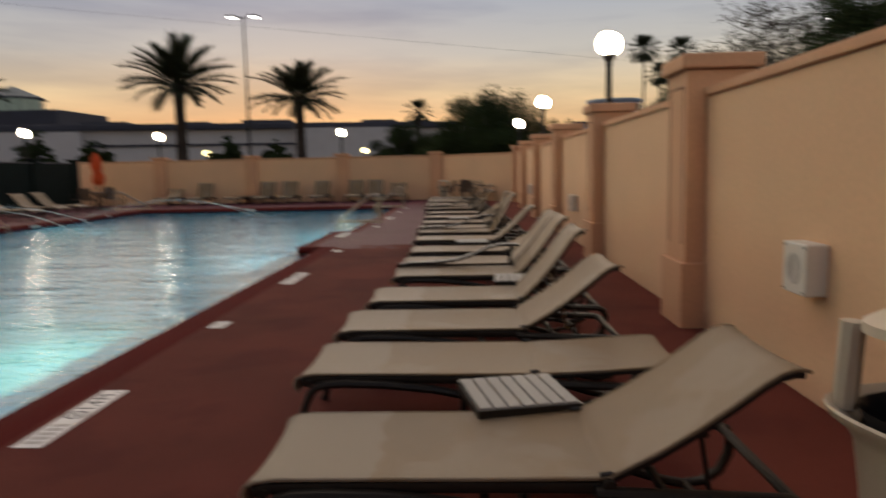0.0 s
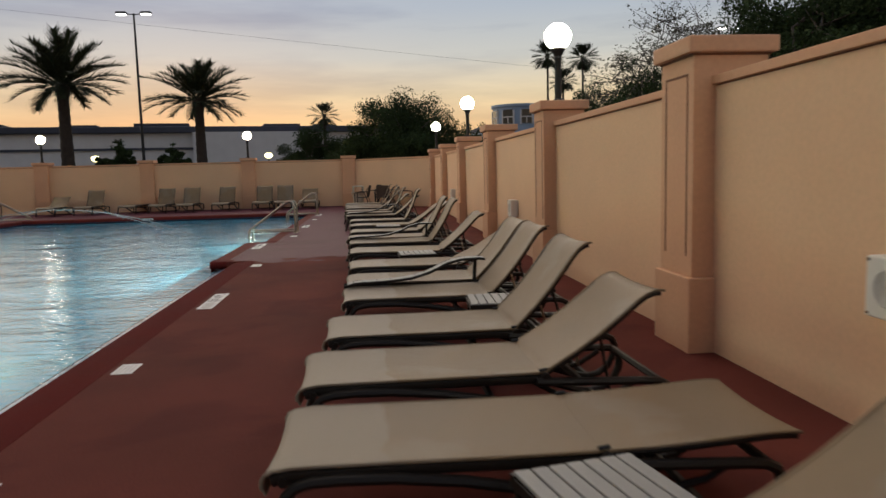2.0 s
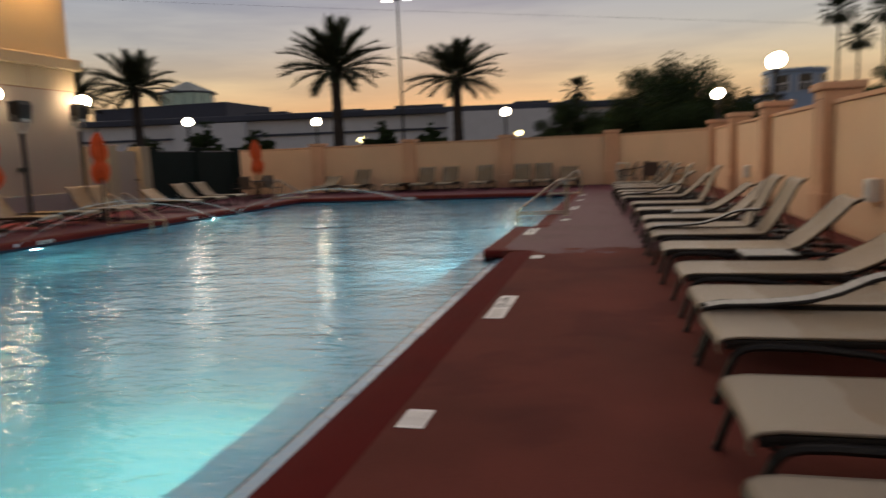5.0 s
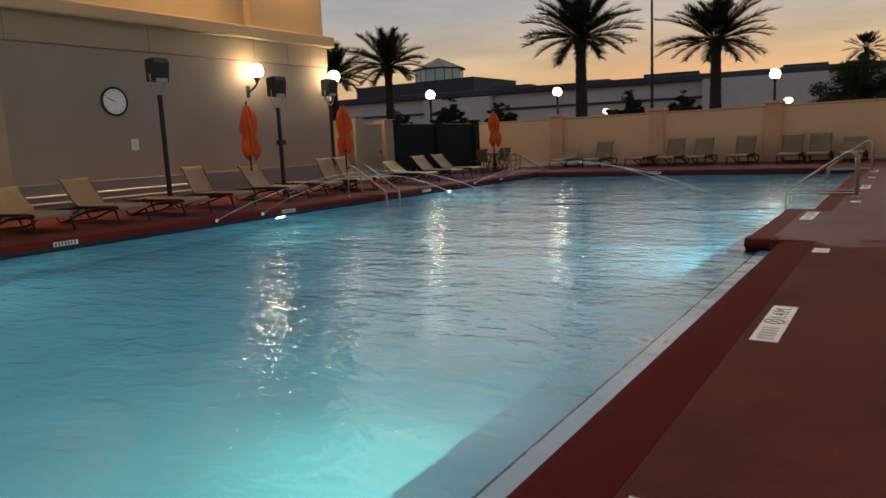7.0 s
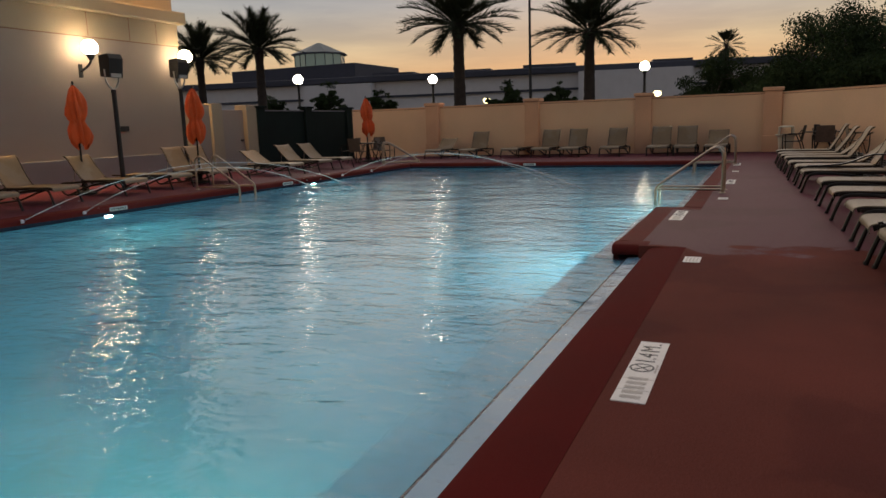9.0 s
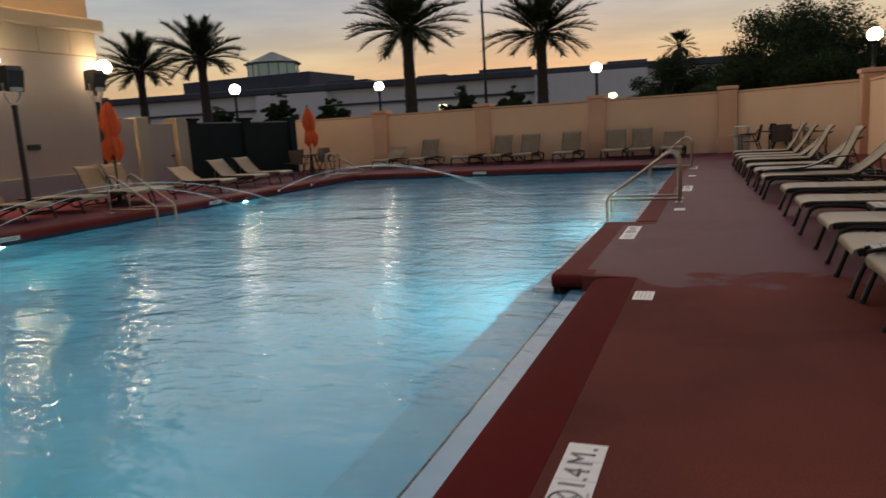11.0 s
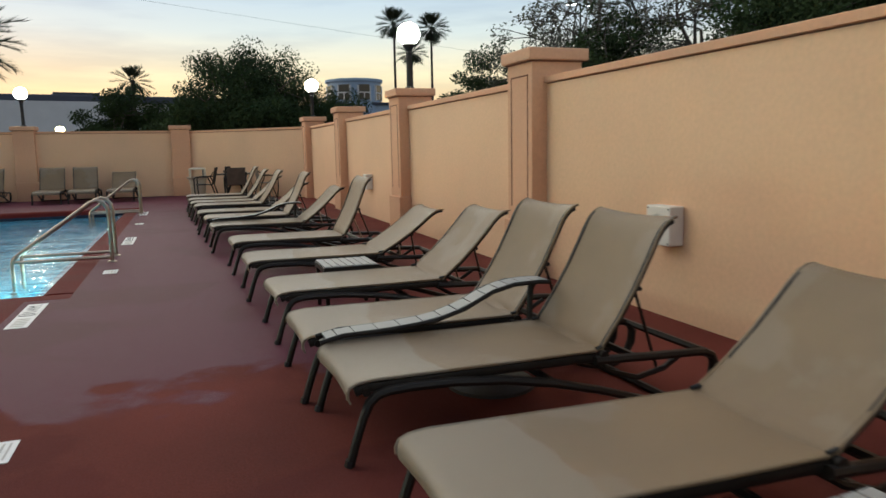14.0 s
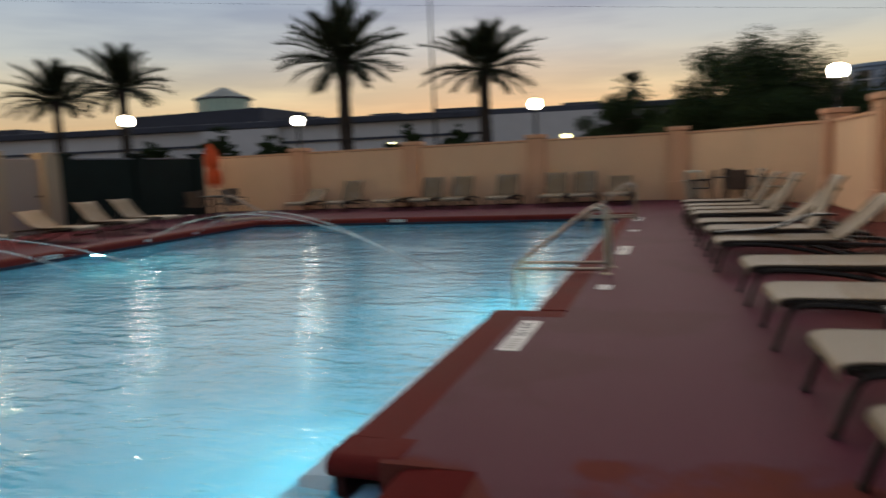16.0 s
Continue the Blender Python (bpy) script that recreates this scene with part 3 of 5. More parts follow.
def globe_lamp(x, y, z0, z, label, r=0.185):
    """A lit glass globe on a short black post."""
    root = thing("globe_lamp", (x, y, z0), label, "lamp", "globe lamps on the wall")
    h = z - z0
    smooth(part("post", lathe([(0, 0), (0.085, 0), (0.085, 0.03), (0.05, 0.05), (0.045, h - 0.33), (0.06, h - 0.30), (0.05, h - 0.27), (0.075, h - 0.22), (0.105, h - 0.175), (0.10, h - 0.155), (0, h - 0.15)], 14), BLACK, root))
    smooth(part("globe", lathe([(0, h - r)] + [(r * math.sin(a), h - r * math.cos(a)) for a in [0.2 * k for k in range(1, 16)]] + [(0, h + r)], 20), GLOBE, root, "glowing white globe"), 80)
    return root


PX = 2.955
for i in range(len(PIL_Y)):
    pillar("pillar", PX, PIL_Y[i], 2.205, -90, "peach stucco pillar with a square cap and incised panel")
for a, b in zip(PIL_Y, PIL_Y[1:]):
    stretch("wall_east", (WALL_X, b - 0.28), (WALL_X, a + 0.28), 2.05, "long peach stucco wall with a proud coping")
# index 2 is an unseen globe, added to carry on the every-other-pillar row
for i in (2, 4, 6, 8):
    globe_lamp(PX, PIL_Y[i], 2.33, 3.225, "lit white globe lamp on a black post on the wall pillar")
for x in PIL_X:
    pillar("pillar", x, FAR_Y + 0.09, 2.12, 0, "plain peach stucco pillar with a square cap", False)
for x in (PIL_X[1], PIL_X[3]):
    globe_lamp(x, FAR_Y + 0.05, 2.245, 3.225, "lit white globe lamp on a black post on the wall pillar")
for a, b in zip(PIL_X + [-17.3], PIL_X[1:] + [-17.3]):
    if a != b:
        stretch("wall_north", (b + (0.28 if b > -17 else 0), FAR_Y), (a - 0.28, FAR_Y), 2.09, "long peach stucco wall with a proud coping")
c0, c1 = Vector((PIL_X[0] + 0.2, FAR_Y - 0.02)), Vector((PX - 0.2, PIL_Y[-1] + 0.22))
stretch("wall_corner", c0, c1, 2.07, "peach stucco wall cutting across the corner of the yard")
# wall closing the yard behind
stretch("wall_south", (WALL_X, -8.6), (-18.0, -8.6), 2.6, "plain peach stucco wall closing the yard")

# ---------- pool lamps ----------
def pool_lamp(x, y, z, sign, power, tone=(0.64, 1.0, 0.83)):
    """A round lamp set in the pool's wall, its lens looking across the pool."""
    root = thing("pool_lamp", (x, y, z), "round underwater pool lamp, lit", "lamp", "pool lamps", 0)
    tilt = Matrix.Rotation(radians(90 * sign), 4, "Y")
    smooth(part("rim", lathe([(0.08, 0.0), (0.115, 0.0), (0.115, 0.03), (0.09, 0.04), (0.08, 0.02)], 18, tilt=tilt), GUTTER, root))
    part("lens", lathe([(0.085, 0.015), (0.05, 0.026), (0, 0.03)], 18, tilt=tilt), POOLLENS, root)
    ld = bpy.data.lights.new("pool_light", "AREA")
    ld.shape, ld.size, ld.energy, ld.color = "DISK", 0.20, power, tone
    new("pool_light", ld).matrix_basis = look((x + sign * 0.05, y, z), (x + sign * 4.0, y, z - 0.25))


for y in (-1.0, 6.7):
    pool_lamp(-2.81, y, -0.85, -1, 78, (0.92, 1.0, 0.62))
for x, y in ((EDGE_FAR + 0.09, 14.2), (EDGE_LAST + 0.09, 18.6)):
    pool_lamp(x, y, -0.60, -1, 38, (0.70, 1.0, 0.90))
for y in (0.5, 7.6, 14.7, 21.5):
    pool_lamp(POOL_LEFT - 0.09, y, -0.30, 1, 48)


# ---------- loungers ----------
def arc(cx, cz, r, a0, a1, n=6):
    return [(cx + r * math.cos(a0 + (a1 - a0) * k / n), cz + r * math.sin(a0 + (a1 - a0) * k / n)) for k in range(n + 1)]


def lounger(name, rise, group, label):
    """A sling chaise: local x runs from the foot (0) to the head (1.92), y across. rise: the backrest's angle in degrees."""
    root = tagged(new(name), label, "sun lounger", group)
    hx, hz, hw = 1.22, 0.365, 0.335
    # seat sling with a turned-down foot
    seat = [(-0.022, 0.268), (-0.030, 0.295), (-0.030, 0.322), (-0.018, 0.346), (0.012, 0.360), (0.08, 0.369), (0.4, 0.368), (0.8, 0.365), (1.1, 0.365), (hx - 0.02, hz), (hx, hz)]
    smooth(part("seat", ribbon(seat, hw, 0.008, dip=0.016, n=8), SLING, root), 60)
    a = radians(rise)
    back = [(hx, hz), (hx + 0.012, hz + 0.0005)]
    for s, off in ((0.03, -0.002), (0.07, -0.005), (0.2, -0.014), (0.36, -0.014), (0.52, -0.002), (0.62, 0.008), (0.68, 0.008), (0.725, -0.004), (0.752, -0.022), (0.764, -0.036)):
        off *= 1.0 if rise > 10 else 0.25
        back.append((hx + s * math.cos(a) - off * math.sin(a), hz + s * math.sin(a) + off * math.cos(a)))
    smooth(part("backrest", ribbon(back, hw, 0.008, dip=0.016, n=8), SLING, root), 60)
    for s in (-1, 1):
        y = s * (hw - 0.012)
        smooth(part("back_rail", tube([(u, y, v - 0.020) for u, v in back[2:-1]], 0.014, 6, squash=1.2), FRAME, root))
        smooth(part("hem", tube([(u, s * hw, v - 0.004) for u, v in back[1:]], 0.0075, 6), SLING, root))
        smooth(part("hem", tube([(u, s * hw, v - 0.004) for u, v in seat[1:-1]], 0.0075, 6), SLING, root))
        rail = [(0.005, y, 0.318), (0.05, y, 0.332), (0.5, y, 0.334), (1.0, y, 0.330), (1.25, y, 0.325)]
        smooth(part("side_rail", tube(rail, 0.019, 8, squash=1.35), FRAME, root))
        yo = s * (hw + 0.020)
        # one bent bar: front leg, long falling arch, rear foot and rear frame
        leg = [(-0.035, yo, 0.0), (-0.005, yo, 0.10), (0.035, yo, 0.215), (0.060, yo, 0.270), (0.095, yo, 0.302), (0.150, yo, 0.316), (0.25, yo, 0.320), (0.45, yo, 0.314),
               (0.70, yo, 0.288), (0.95, yo, 0.240), (1.20, yo, 0.172), (1.42, yo, 0.100), (1.60, yo, 0.042), (1.70, yo, 0.024), (1.78, yo, 0.036), (1.85, yo, 0.085), (1.888, yo, 0.16),
               (1.895, yo, 0.225), (1.875, yo, 0.268), (1.83, yo, 0.288), (1.76, yo, 0.293), (1.55, yo, 0.302), (1.35, yo, 0.312), (1.18, yo, 0.320)]
        smooth(part("leg", tube(leg, [0.0205] * 3 + [0.023] * 7 + [0.021] * 6 + [0.023] * 8, 8, squash=1.15), FRAME, root))
        smooth(part("foot_cap", tube([(-0.038, yo, 0.0), (-0.030, yo, 0.028)], 0.024, 8), BLACK, root))
        inner = [(1.16, s * (hw - 0.03), 0.318), (1.30, s * (hw - 0.03), 0.235), (1.46, s * (hw - 0.03), 0.185), (1.62, s * (hw - 0.03), 0.215), (1.74, s * (hw - 0.03), 0.285)]
        smooth(part("back_stop", tube(inner, 0.015, 6), FRAME, root))
        smooth(part("hinge", tube([(hx + 0.01, y - 0.012, 0.340), (hx + 0.01, s * (hw + 0.03), 0.340)], 0.024, 10), FRAME, root))
        smooth(part("hinge_cap", tube([(hx - 0.020, s * (hw - 0.004), 0.372), (hx + 0.024, s * (hw - 0.004), 0.378)], 0.009, 8), BLACK, root))
        if rise > 10:
            m = (hx + 0.36 * math.cos(a) + 0.052 * math.sin(a), hz + 0.36 * math.sin(a) - 0.052 * math.cos(a))
            smooth(part("stay", tube([(m[0], s * 0.27, m[1]), (1.60, s * 0.27, 0.215)], 0.009, 6), CHROME if s > 0 else FRAME, root))
    for x, z in ((1.845, 0.285), (1.42, 0.305), (0.05, 0.318), (1.70, 0.024), (0.95, 0.245)):
        smooth(part("crossbar", tube([(x, -hw - 0.02, z), (x, hw + 0.02, z)], 0.020, 6), FRAME, root))
    if rise > 10:
        u, v = hx + 0.36 * math.cos(a) + 0.052 * math.sin(a), hz + 0.36 * math.sin(a) - 0.052 * math.cos(a)
        smooth(part("crossbar", tube([(u, -hw + 0.01, v), (u, hw - 0.01, v)], 0.012, 6), FRAME, root))
    return root


def armrest(root, side):
    """A slatted S-curved strip along one side of a lounger, on a post."""
    y = side * 0.385
    line = [(-0.02, 0.375), (0.10, 0.40), (0.35, 0.405), (0.60, 0.425), (0.78, 0.475), (0.95, 0.555), (1.08, 0.585), (1.24, 0.588), (1.32, 0.58)]
    dense = []
    for (x0, z0), (x1, z1) in zip(line, line[1:]):
        dense += [(x0 + (x1 - x0) * k / 4, z0 + (z1 - z0) * k / 4) for k in range(4)]
    bm = bmesh.new()
    for s in (-1, 1):
        tube([(u, y + s * 0.068, v) for u, v in dense], 0.009, 6, bm=bm, squash=1.5)
    tube([(1.22, y, 0.58), (1.21, y, 0.45), (1.20, y * 0.94, 0.31)], 0.018, 8, bm=bm)
    tube([(0.0, y, 0.375), (0.03, y, 0.28)], 0.016, 8, bm=bm)
    arm = smooth(part("armrest", bm, FRAME, root, "curved armrest with pale slats"))
    for i in range(1, len(dense) - 2, 2):
        (x0, z0), (x1, z1) = dense[i], dense[i + 2]
        bm = bmesh.new()
        d = Vector((x1 - x0, 0, z1 - z0))
        bmesh.ops.create_cube(bm, size=1, matrix=Matrix.Translation(((x0 + x1) / 2, y, (z0 + z1) / 2 + 0.006)) @ Matrix.Rotation(-math.atan2(d.z, d.x), 4, "Y") @ Matrix.Diagonal((d.length - 0.007, 0.126, 0.012, 1)))
        part("slat", bm, SLAT, arm)


SL = "taupe mesh sling lounger on a dark bronze frame"
# foot x, near edge y, backrest angle, turn
ROW = [(0.05, 1.78, 31, 0.5), (-0.07, 3.05, 3, -1.0), (-0.06, 4.04, 34, 1.5), (0.00, 5.08, 49, 1.0), (0.06, 6.42, 50, 1.5), (0.06, 7.30, 49, 0.5),
       (0.05, 8.48, 27, 1.0), (0.0, 9.99, 41, -1.0), (-0.04, 11.26, 58, 0.5), (-0.09, 12.12, 59, -0.5), (-0.09, 13.38, 43, 1.0),
       (-0.15, 14.96, 33, 0.0), (-0.19, 16.48, 64, 0.5), (-0.34, 18.42, 40, 0.5), (-0.39, 19.72, 62, 0.0), (-0.47, 20.85, 38, 0.0),
       (-0.50, 22.55, 58, 0.5), (-0.56, 23.5, 42, 0.0), (-0.60, 24.5, 55, 0.0), (-0.63, 25.9, 60, 0.0)]
masters = {}


def put_lounger(x, y, rise, turn, group, arm=0):
    """A lounger with its foot at x, y, heading by turn; alike angles share meshes."""
    key = (rise, arm)
    state = "lying flat" if rise < 10 else "back slightly raised" if rise < 35 else "back half raised" if rise < 52 else "back steeply raised"
    if key not in masters:
        masters[key] = lounger("sun_lounger", rise, group, f"{SL}, {state}")
        if arm:
            armrest(masters[key], arm)
        masters[key].matrix_basis = pose(x, y, 0, 0, 0, turn)
        return masters[key]
    return tagged(copy_thing(masters[key], pose(x, y, 0, 0, 0, turn)), group=group)


for i, (x, y, rise, turn) in enumerate(ROW):
    put_lounger(x, y + 0.345, rise, turn, "loungers along the stucco wall", 1 if i in (4, 8, 13) else 0)
# along the far wall, feet to the pool
for x, rise in ((-12.95, 33), (-11.48, 60), (-9.75, 0), (-8.55, 60), (-7.45, 60), (-6.0, 60), (-4.35, 60), (-3.45, 60), (-2.45, 40)):
    put_lounger(x, 30.85, rise, 90 + (x * 7 % 3) - 1.5, "loungers along the far wall")
# across the pool, feet to the pool
for x, y, rise, turn in ((-13.7, 9.2, 40, 178), (-13.75, 10.55, 40, 181), (-13.7, 12.1, 49, 186), (-13.6, 13.55, 0, 184), (-13.9, 15.1, 60, 186),
                         (-13.9, 16.9, 49, 183), (-14.0, 18.4, 0, 180), (-13.9, 19.6, 58, 178), (-13.9, 20.45, 58, 180), (-13.6, 22.6, 33, 178), (-13.7, 24.3, 43, 176), (-13.7, 25.6, 43, 178)):
    put_lounger(x, y, rise, turn, "loungers across the pool")


# ---------- small things of the near row ----------
def side_table(x, y, turn, first=[]):
    """A low square table with a top of grey slats."""
    if first:
        return copy_thing(first[0], pose(x, y, 0, 0, 0, turn))
    root = thing("side_table", (x, y, 0), "low side table with grey slats on a dark frame", "side table", "low slatted side tables", turn)
    for k in range(7):
        part("slat", box((-0.225 + k * 0.0645, -0.22, 0.385), (-0.225 + k * 0.0645 + 0.056, 0.22, 0.402), 0.003, seg=1), SLAT, root)
    bm = box((-0.235, -0.23, 0.35), (0.235, -0.205, 0.392))
    box((-0.235, 0.205, 0.35), (0.235, 0.23, 0.392), bm=bm)
    box((-0.235, -0.205, 0.35), (-0.228, 0.205, 0.384), bm=bm)
    box((0.228, -0.205, 0.35), (0.235, 0.205, 0.384), bm=bm)
    part("apron", bm, FRAME, root)
    for sx in (-1, 1):
        for sy in (-1, 1):
            part("leg", box((sx * 0.21 - 0.016, sy * 0.205 - 0.016, 0), (sx * 0.21 + 0.016, sy * 0.205 + 0.016, 0.352), 0.004, seg=1), FRAME, root)
    first.append(root)
    return root


side_table(1.03, 2.66, 12)
side_table(1.28, 6.05, -3)
side_table(0.86, 9.50, 3)
side_table(0.60, 14.35, 0)


def speaker(y, z):
    root = thing("wall_speaker", (WALL_X, y, z), "white square speaker box with a round grille on the stucco wall", "speaker", "wall speakers")
    part("case", box((-0.13, -0.145, -0.150), (0.0, 0.145, 0.150), 0.014, seg=3), WHITEBOX, root)
    t = Matrix.Rotation(radians(-90), 4, "Y")
    smooth(part("grille", lathe([(0.0, 0.002), (0.082, 0.002), (0.086, 0.004), (0.092, 0.0)], 28, at=(-0.130, 0, 0), tilt=t), GRILLE, root))
    for a in (-1, 1):
        for b in (-1, 1):
            part("screw", lathe([(0.0, 0.004), (0.007, 0.003), (0.008, 0)], 8, at=(-0.130, a * 0.125, b * 0.130), tilt=t), FRAME, root)


for y, z in ((3.65, 0.80), (12.90, 0.735), (22.3, 0.72)):
    speaker(y, z)


def litter_bin(x, y, turn, s=1.0):
    """A tall beige bin: flared body, rolled rim, hood on two posts over a black liner."""
    root = thing("litter_bin", (x, y, 0), "beige plastic litter bin with an open hood and black liner", "litter bin", "", turn)

    def shell(levels, n=36, power=2.7):
        bm = bmesh.new()
        rings = []
        for z, r in levels:
            ring = []
            for k in range(n):
                a = 6.28319 * k / n
                c, q = math.cos(a), math.sin(a)
                f = (abs(c) ** power + abs(q) ** power) ** (-1 / power)
                ring.append(bm.verts.new((r * f * c * s, r * f * q * s, z * s)))
            rings.append(ring)
        for a, b in zip(rings, rings[1:]):
            for k in range(n):
                bm.faces.new((a[k], a[(k + 1) % n], b[(k + 1) % n], b[k]))
        return bm

    smooth(part("body", shell([(0, 0.20), (0.02, 0.215), (0.40, 0.248), (0.56, 0.268), (0.60, 0.292), (0.635, 0.335), (0.66, 0.345), (0.668, 0.338), (0.655, 0.315), (0.625, 0.275), (0.60, 0.256)]), BEIGE, root))
    smooth(part("liner", shell([(0.665, 0.262), (0.63, 0.245), (0.52, 0.235), (0.45, 0.12), (0.44, 0.02)]), LINER, root, "crumpled black liner"))
    smooth(part("hood", shell([(0.90, 0.262), (0.93, 0.258), (0.955, 0.22), (0.965, 0.10), (0.966, 0.01)]), BEIGE, root, "pale domed hood"))
    for a in (-1, 1):
        for b in (-1, 1):
            smooth(part("post", tube([(a * 0.225 * s, b * 0.225 * s, 0.64 * s), (a * 0.215 * s, b * 0.215 * s, 0.92 * s)], 0.038 * s, 8), BEIGE, root))
    part("backing", box((0.16 * s, -0.2 * s, 0.655 * s), (0.2 * s, 0.2 * s, 0.90 * s)), LINER, root)


litter_bin(2.27, 1.53, 12)
litter_bin(-0.30, 31.6, 0, 0.95)

# umbrella foot without its umbrella
root = thing("umbrella_base", (0.92, 12.0, 0), "round grey umbrella base plate with an empty stub", "umbrella base")
smooth(part("plate", lathe([(0, 0), (0.25, 0), (0.25, 0.02), (0.23, 0.035), (0.06, 0.05), (0, 0.05)], 28), CASTGREY, root))
smooth(part("stub", lathe([(0.03, 0.045), (0.03, 0.22), (0.024, 0.22), (0.024, 0.05)], 14), FRAME, root))


# ---------- depth markers in the deck ----------
def letters(text, size, m, parent, depth=0.001):
    cu = bpy.data.curves.new("lettering", "FONT")
    cu.body, cu.size, cu.extrude, cu.align_x, cu.align_y = text, size, depth, "CENTER", "CENTER"
    tmp = bpy.data.objects.new("lettering", cu)
    me = bpy.data.meshes.new_from_object(tmp)
    bpy.data.objects.remove(tmp)
    me.materials.append(INK)
    ob = new("lettering", me)
    ob.matrix_basis = m
    ob.parent = parent
    return ob


def deck_tiles(x, y, text, label):
    """White tiles set in the deck along y: a long strip with lettering, or one small sign."""
    root = thing("depth_marker", (x, y, 0), label, "depth marker", "depth markers in the deck")
    n, w, t = (6, 0.165, 0.163) if text else (2, 0.150, 0.136)
    L = n * t
    for k in range(n):
        part("tile", box((-w / 2, -L / 2 + k * t + 0.0015, -0.004), (w / 2, -L / 2 + (k + 1) * t - 0.0015, 0.004), 0.001, seg=1), TILE, root)
    if text:
        c = -L / 2 + 0.50
        bm = lathe([(0.056, 0), (0.056, 0.002), (0.065, 0.002), (0.065, 0)], 24, at=(-0.008, c, 0.0042))
        for s in (-1, 1):
            tube([(-0.045, c - s * 0.04, 0.005), (0.035, c + s * 0.04, 0.005)], 0.005, 4, bm=bm, squash=0.3)
        part("no_diving_sign", bm, INK, root)
        for k in range(2):
            part("small_print", box((0.062, c - 0.07 + k * 0.075, 0.004), (0.072, c - 0.01 + k * 0.075, 0.0052)), GRILLE, root)
        for k, ch in enumerate(text.replace(" ", "")):
            letters(ch, 0.150, pose(0.0, c + (0.115, 0.165, 0.215, 0.335, 0.425)[k], 0.0045, 0, 0, 90), root)
        for k in range(5):
            part("small_print", box((-0.05, -L / 2 + 0.05 + k * 0.065, 0.004), (0.05, -L / 2 + 0.085 + k * 0.065, 0.0052)), GRILLE, root)
    else:
        for k in range(4):
            part("small_print", box((-0.05 + k * 0.03, -0.10, 0.004), (-0.040 + k * 0.03, 0.10, 0.0052)), GRILLE, root)


LONG, SMALL = "strip of white deck tiles with black depth lettering", "small white sign tiles set in the red deck"
for x, y, text in ((-1.535, 3.48, "1.4 M."), (-1.545, 5.96, ""), (-1.53, 8.82, "1.4 M."), (-1.555, 12.0, ""), (-2.00, 15.18, "1.4 M."),
                   (-1.545, 17.36, ""), (-1.55, 20.50, "1.4 M."), (-1.56, 23.4, ""), (-1.60, 26.0, "1.2 M.")):
    deck_tiles(x, y, text, LONG if text else SMALL)


def edge_mark(x, y, z, turn):
    """Small white tiles with unreadable marks on the face of the coping."""
    root = thing("edge_marker", (x, y, z), "white tiles with dark marks on the coping face", "depth marker", "depth markers at the water line", turn)
    for k in range(4):
        part("tile", box((-0.20 + k * 0.102, -0.006, -0.035), (-0.105 + k * 0.102, 0.006, 0.035)), TILE, root)
    bm = bmesh.new()
    for k in range(7):
        box((-0.18 + k * 0.052, -0.0085, -0.024), (-0.150 + k * 0.052, -0.0065, 0.024), bm=bm)
    part("marks", bm, INK, root)


edge_mark(POOL_LEFT + 0.005, 14.9, -0.045, 90)
edge_mark(POOL_LEFT + 0.006, 20.3, -0.04, 90)
edge_mark(POOL_LEFT + 0.006, 9.9, -0.04, 90)
edge_mark(-7.9, POOL_END - 0.006, -0.04, 0)


# ---------- rails ----------
def pool_rail(x0, y, reach, turn, label="steel pool handrail with a lower bar"):
    """A bent tube rail from a deck post down into the water. Local -x points to the pool."""
    root = thing("pool_handrail", (x0, y, 0), label, "handrail", "handrails of the pool", turn)
    pts = [(0, 0, 0), (0, 0, 0.62), (-0.015, 0, 0.70), (-0.06, 0, 0.765), (-0.13, 0, 0.785), (-0.20, 0, 0.76), (-reach + 0.06, 0, 0.14), (-reach + 0.015, 0, 0.09), (-reach, 0, 0.02), (-reach, 0, -0.9)]
    for dy in (0.0, 0.55):
        smooth(part("rail", tube([(u, v + dy, w) for u, v, w in pts], 0.024, 10), CHROME, root), 60)
        smooth(part("lower_bar", tube([(0, dy, 0.06), (-reach, dy, 0.06)], 0.020, 10), CHROME, root), 60)
        smooth(part("flange", lathe([(0.026, 0), (0.06, 0), (0.055, 0.012), (0.028, 0.02)], 14, at=(0, dy, 0)), CHROME, root))


pool_rail(-1.60, 18.25, 1.12, 0)
pool_rail(-1.66, 25.85, 1.05, 0)
pool_rail(-13.2, 18.6, 1.25, 180)
pool_rail(-13.6, 27.9, 1.25, 215)


# ---------- hotel across the pool ----------
HY0, HY1 = -9.0, 22.45
hotel = thing("hotel_building", (HOTEL_X, 0, 0), "pale stucco hotel building with stepped ledges, lit by wall lamps", "building")
part("lower_wall", box((-6, HY0, 0.75), (0, HY1, 3.95)), HOTEL, hotel)
part("plinth", box((-6, HY0, -0.1), (0.05, HY1 + 0.03, 0.75), 0.02), PLINTH, hotel)
part("joint", box((-6, HY0, 3.95), (-0.015, HY1 - 0.015, 3.975)), GROOVE, hotel)
part("band", box((-6, HY0, 3.975), (0.02, HY1 + 0.02, 4.62), 0.01), HOTEL_TAN, hotel)
part("ledge", box((-6, HY0, 4.62), (0.22, HY1 + 0.22, 4.98), 0.05), HOTEL_TAN, hotel)
part("upper_wall", box((-6, HY0, 4.98), (-0.30, HY1 - 0.30, 10.5)), HOTEL_TAN, hotel)
part("pier", box((-0.30, 19.2, 4.98), (0.0, HY1 - 0.1, 10.5), 0.02), HOTEL_TAN, hotel)
part("parapet", box((-6.1, HY0, 10.5), (-0.1, HY1 - 0.1, 10.9), 0.03), HOTEL_TAN, hotel)
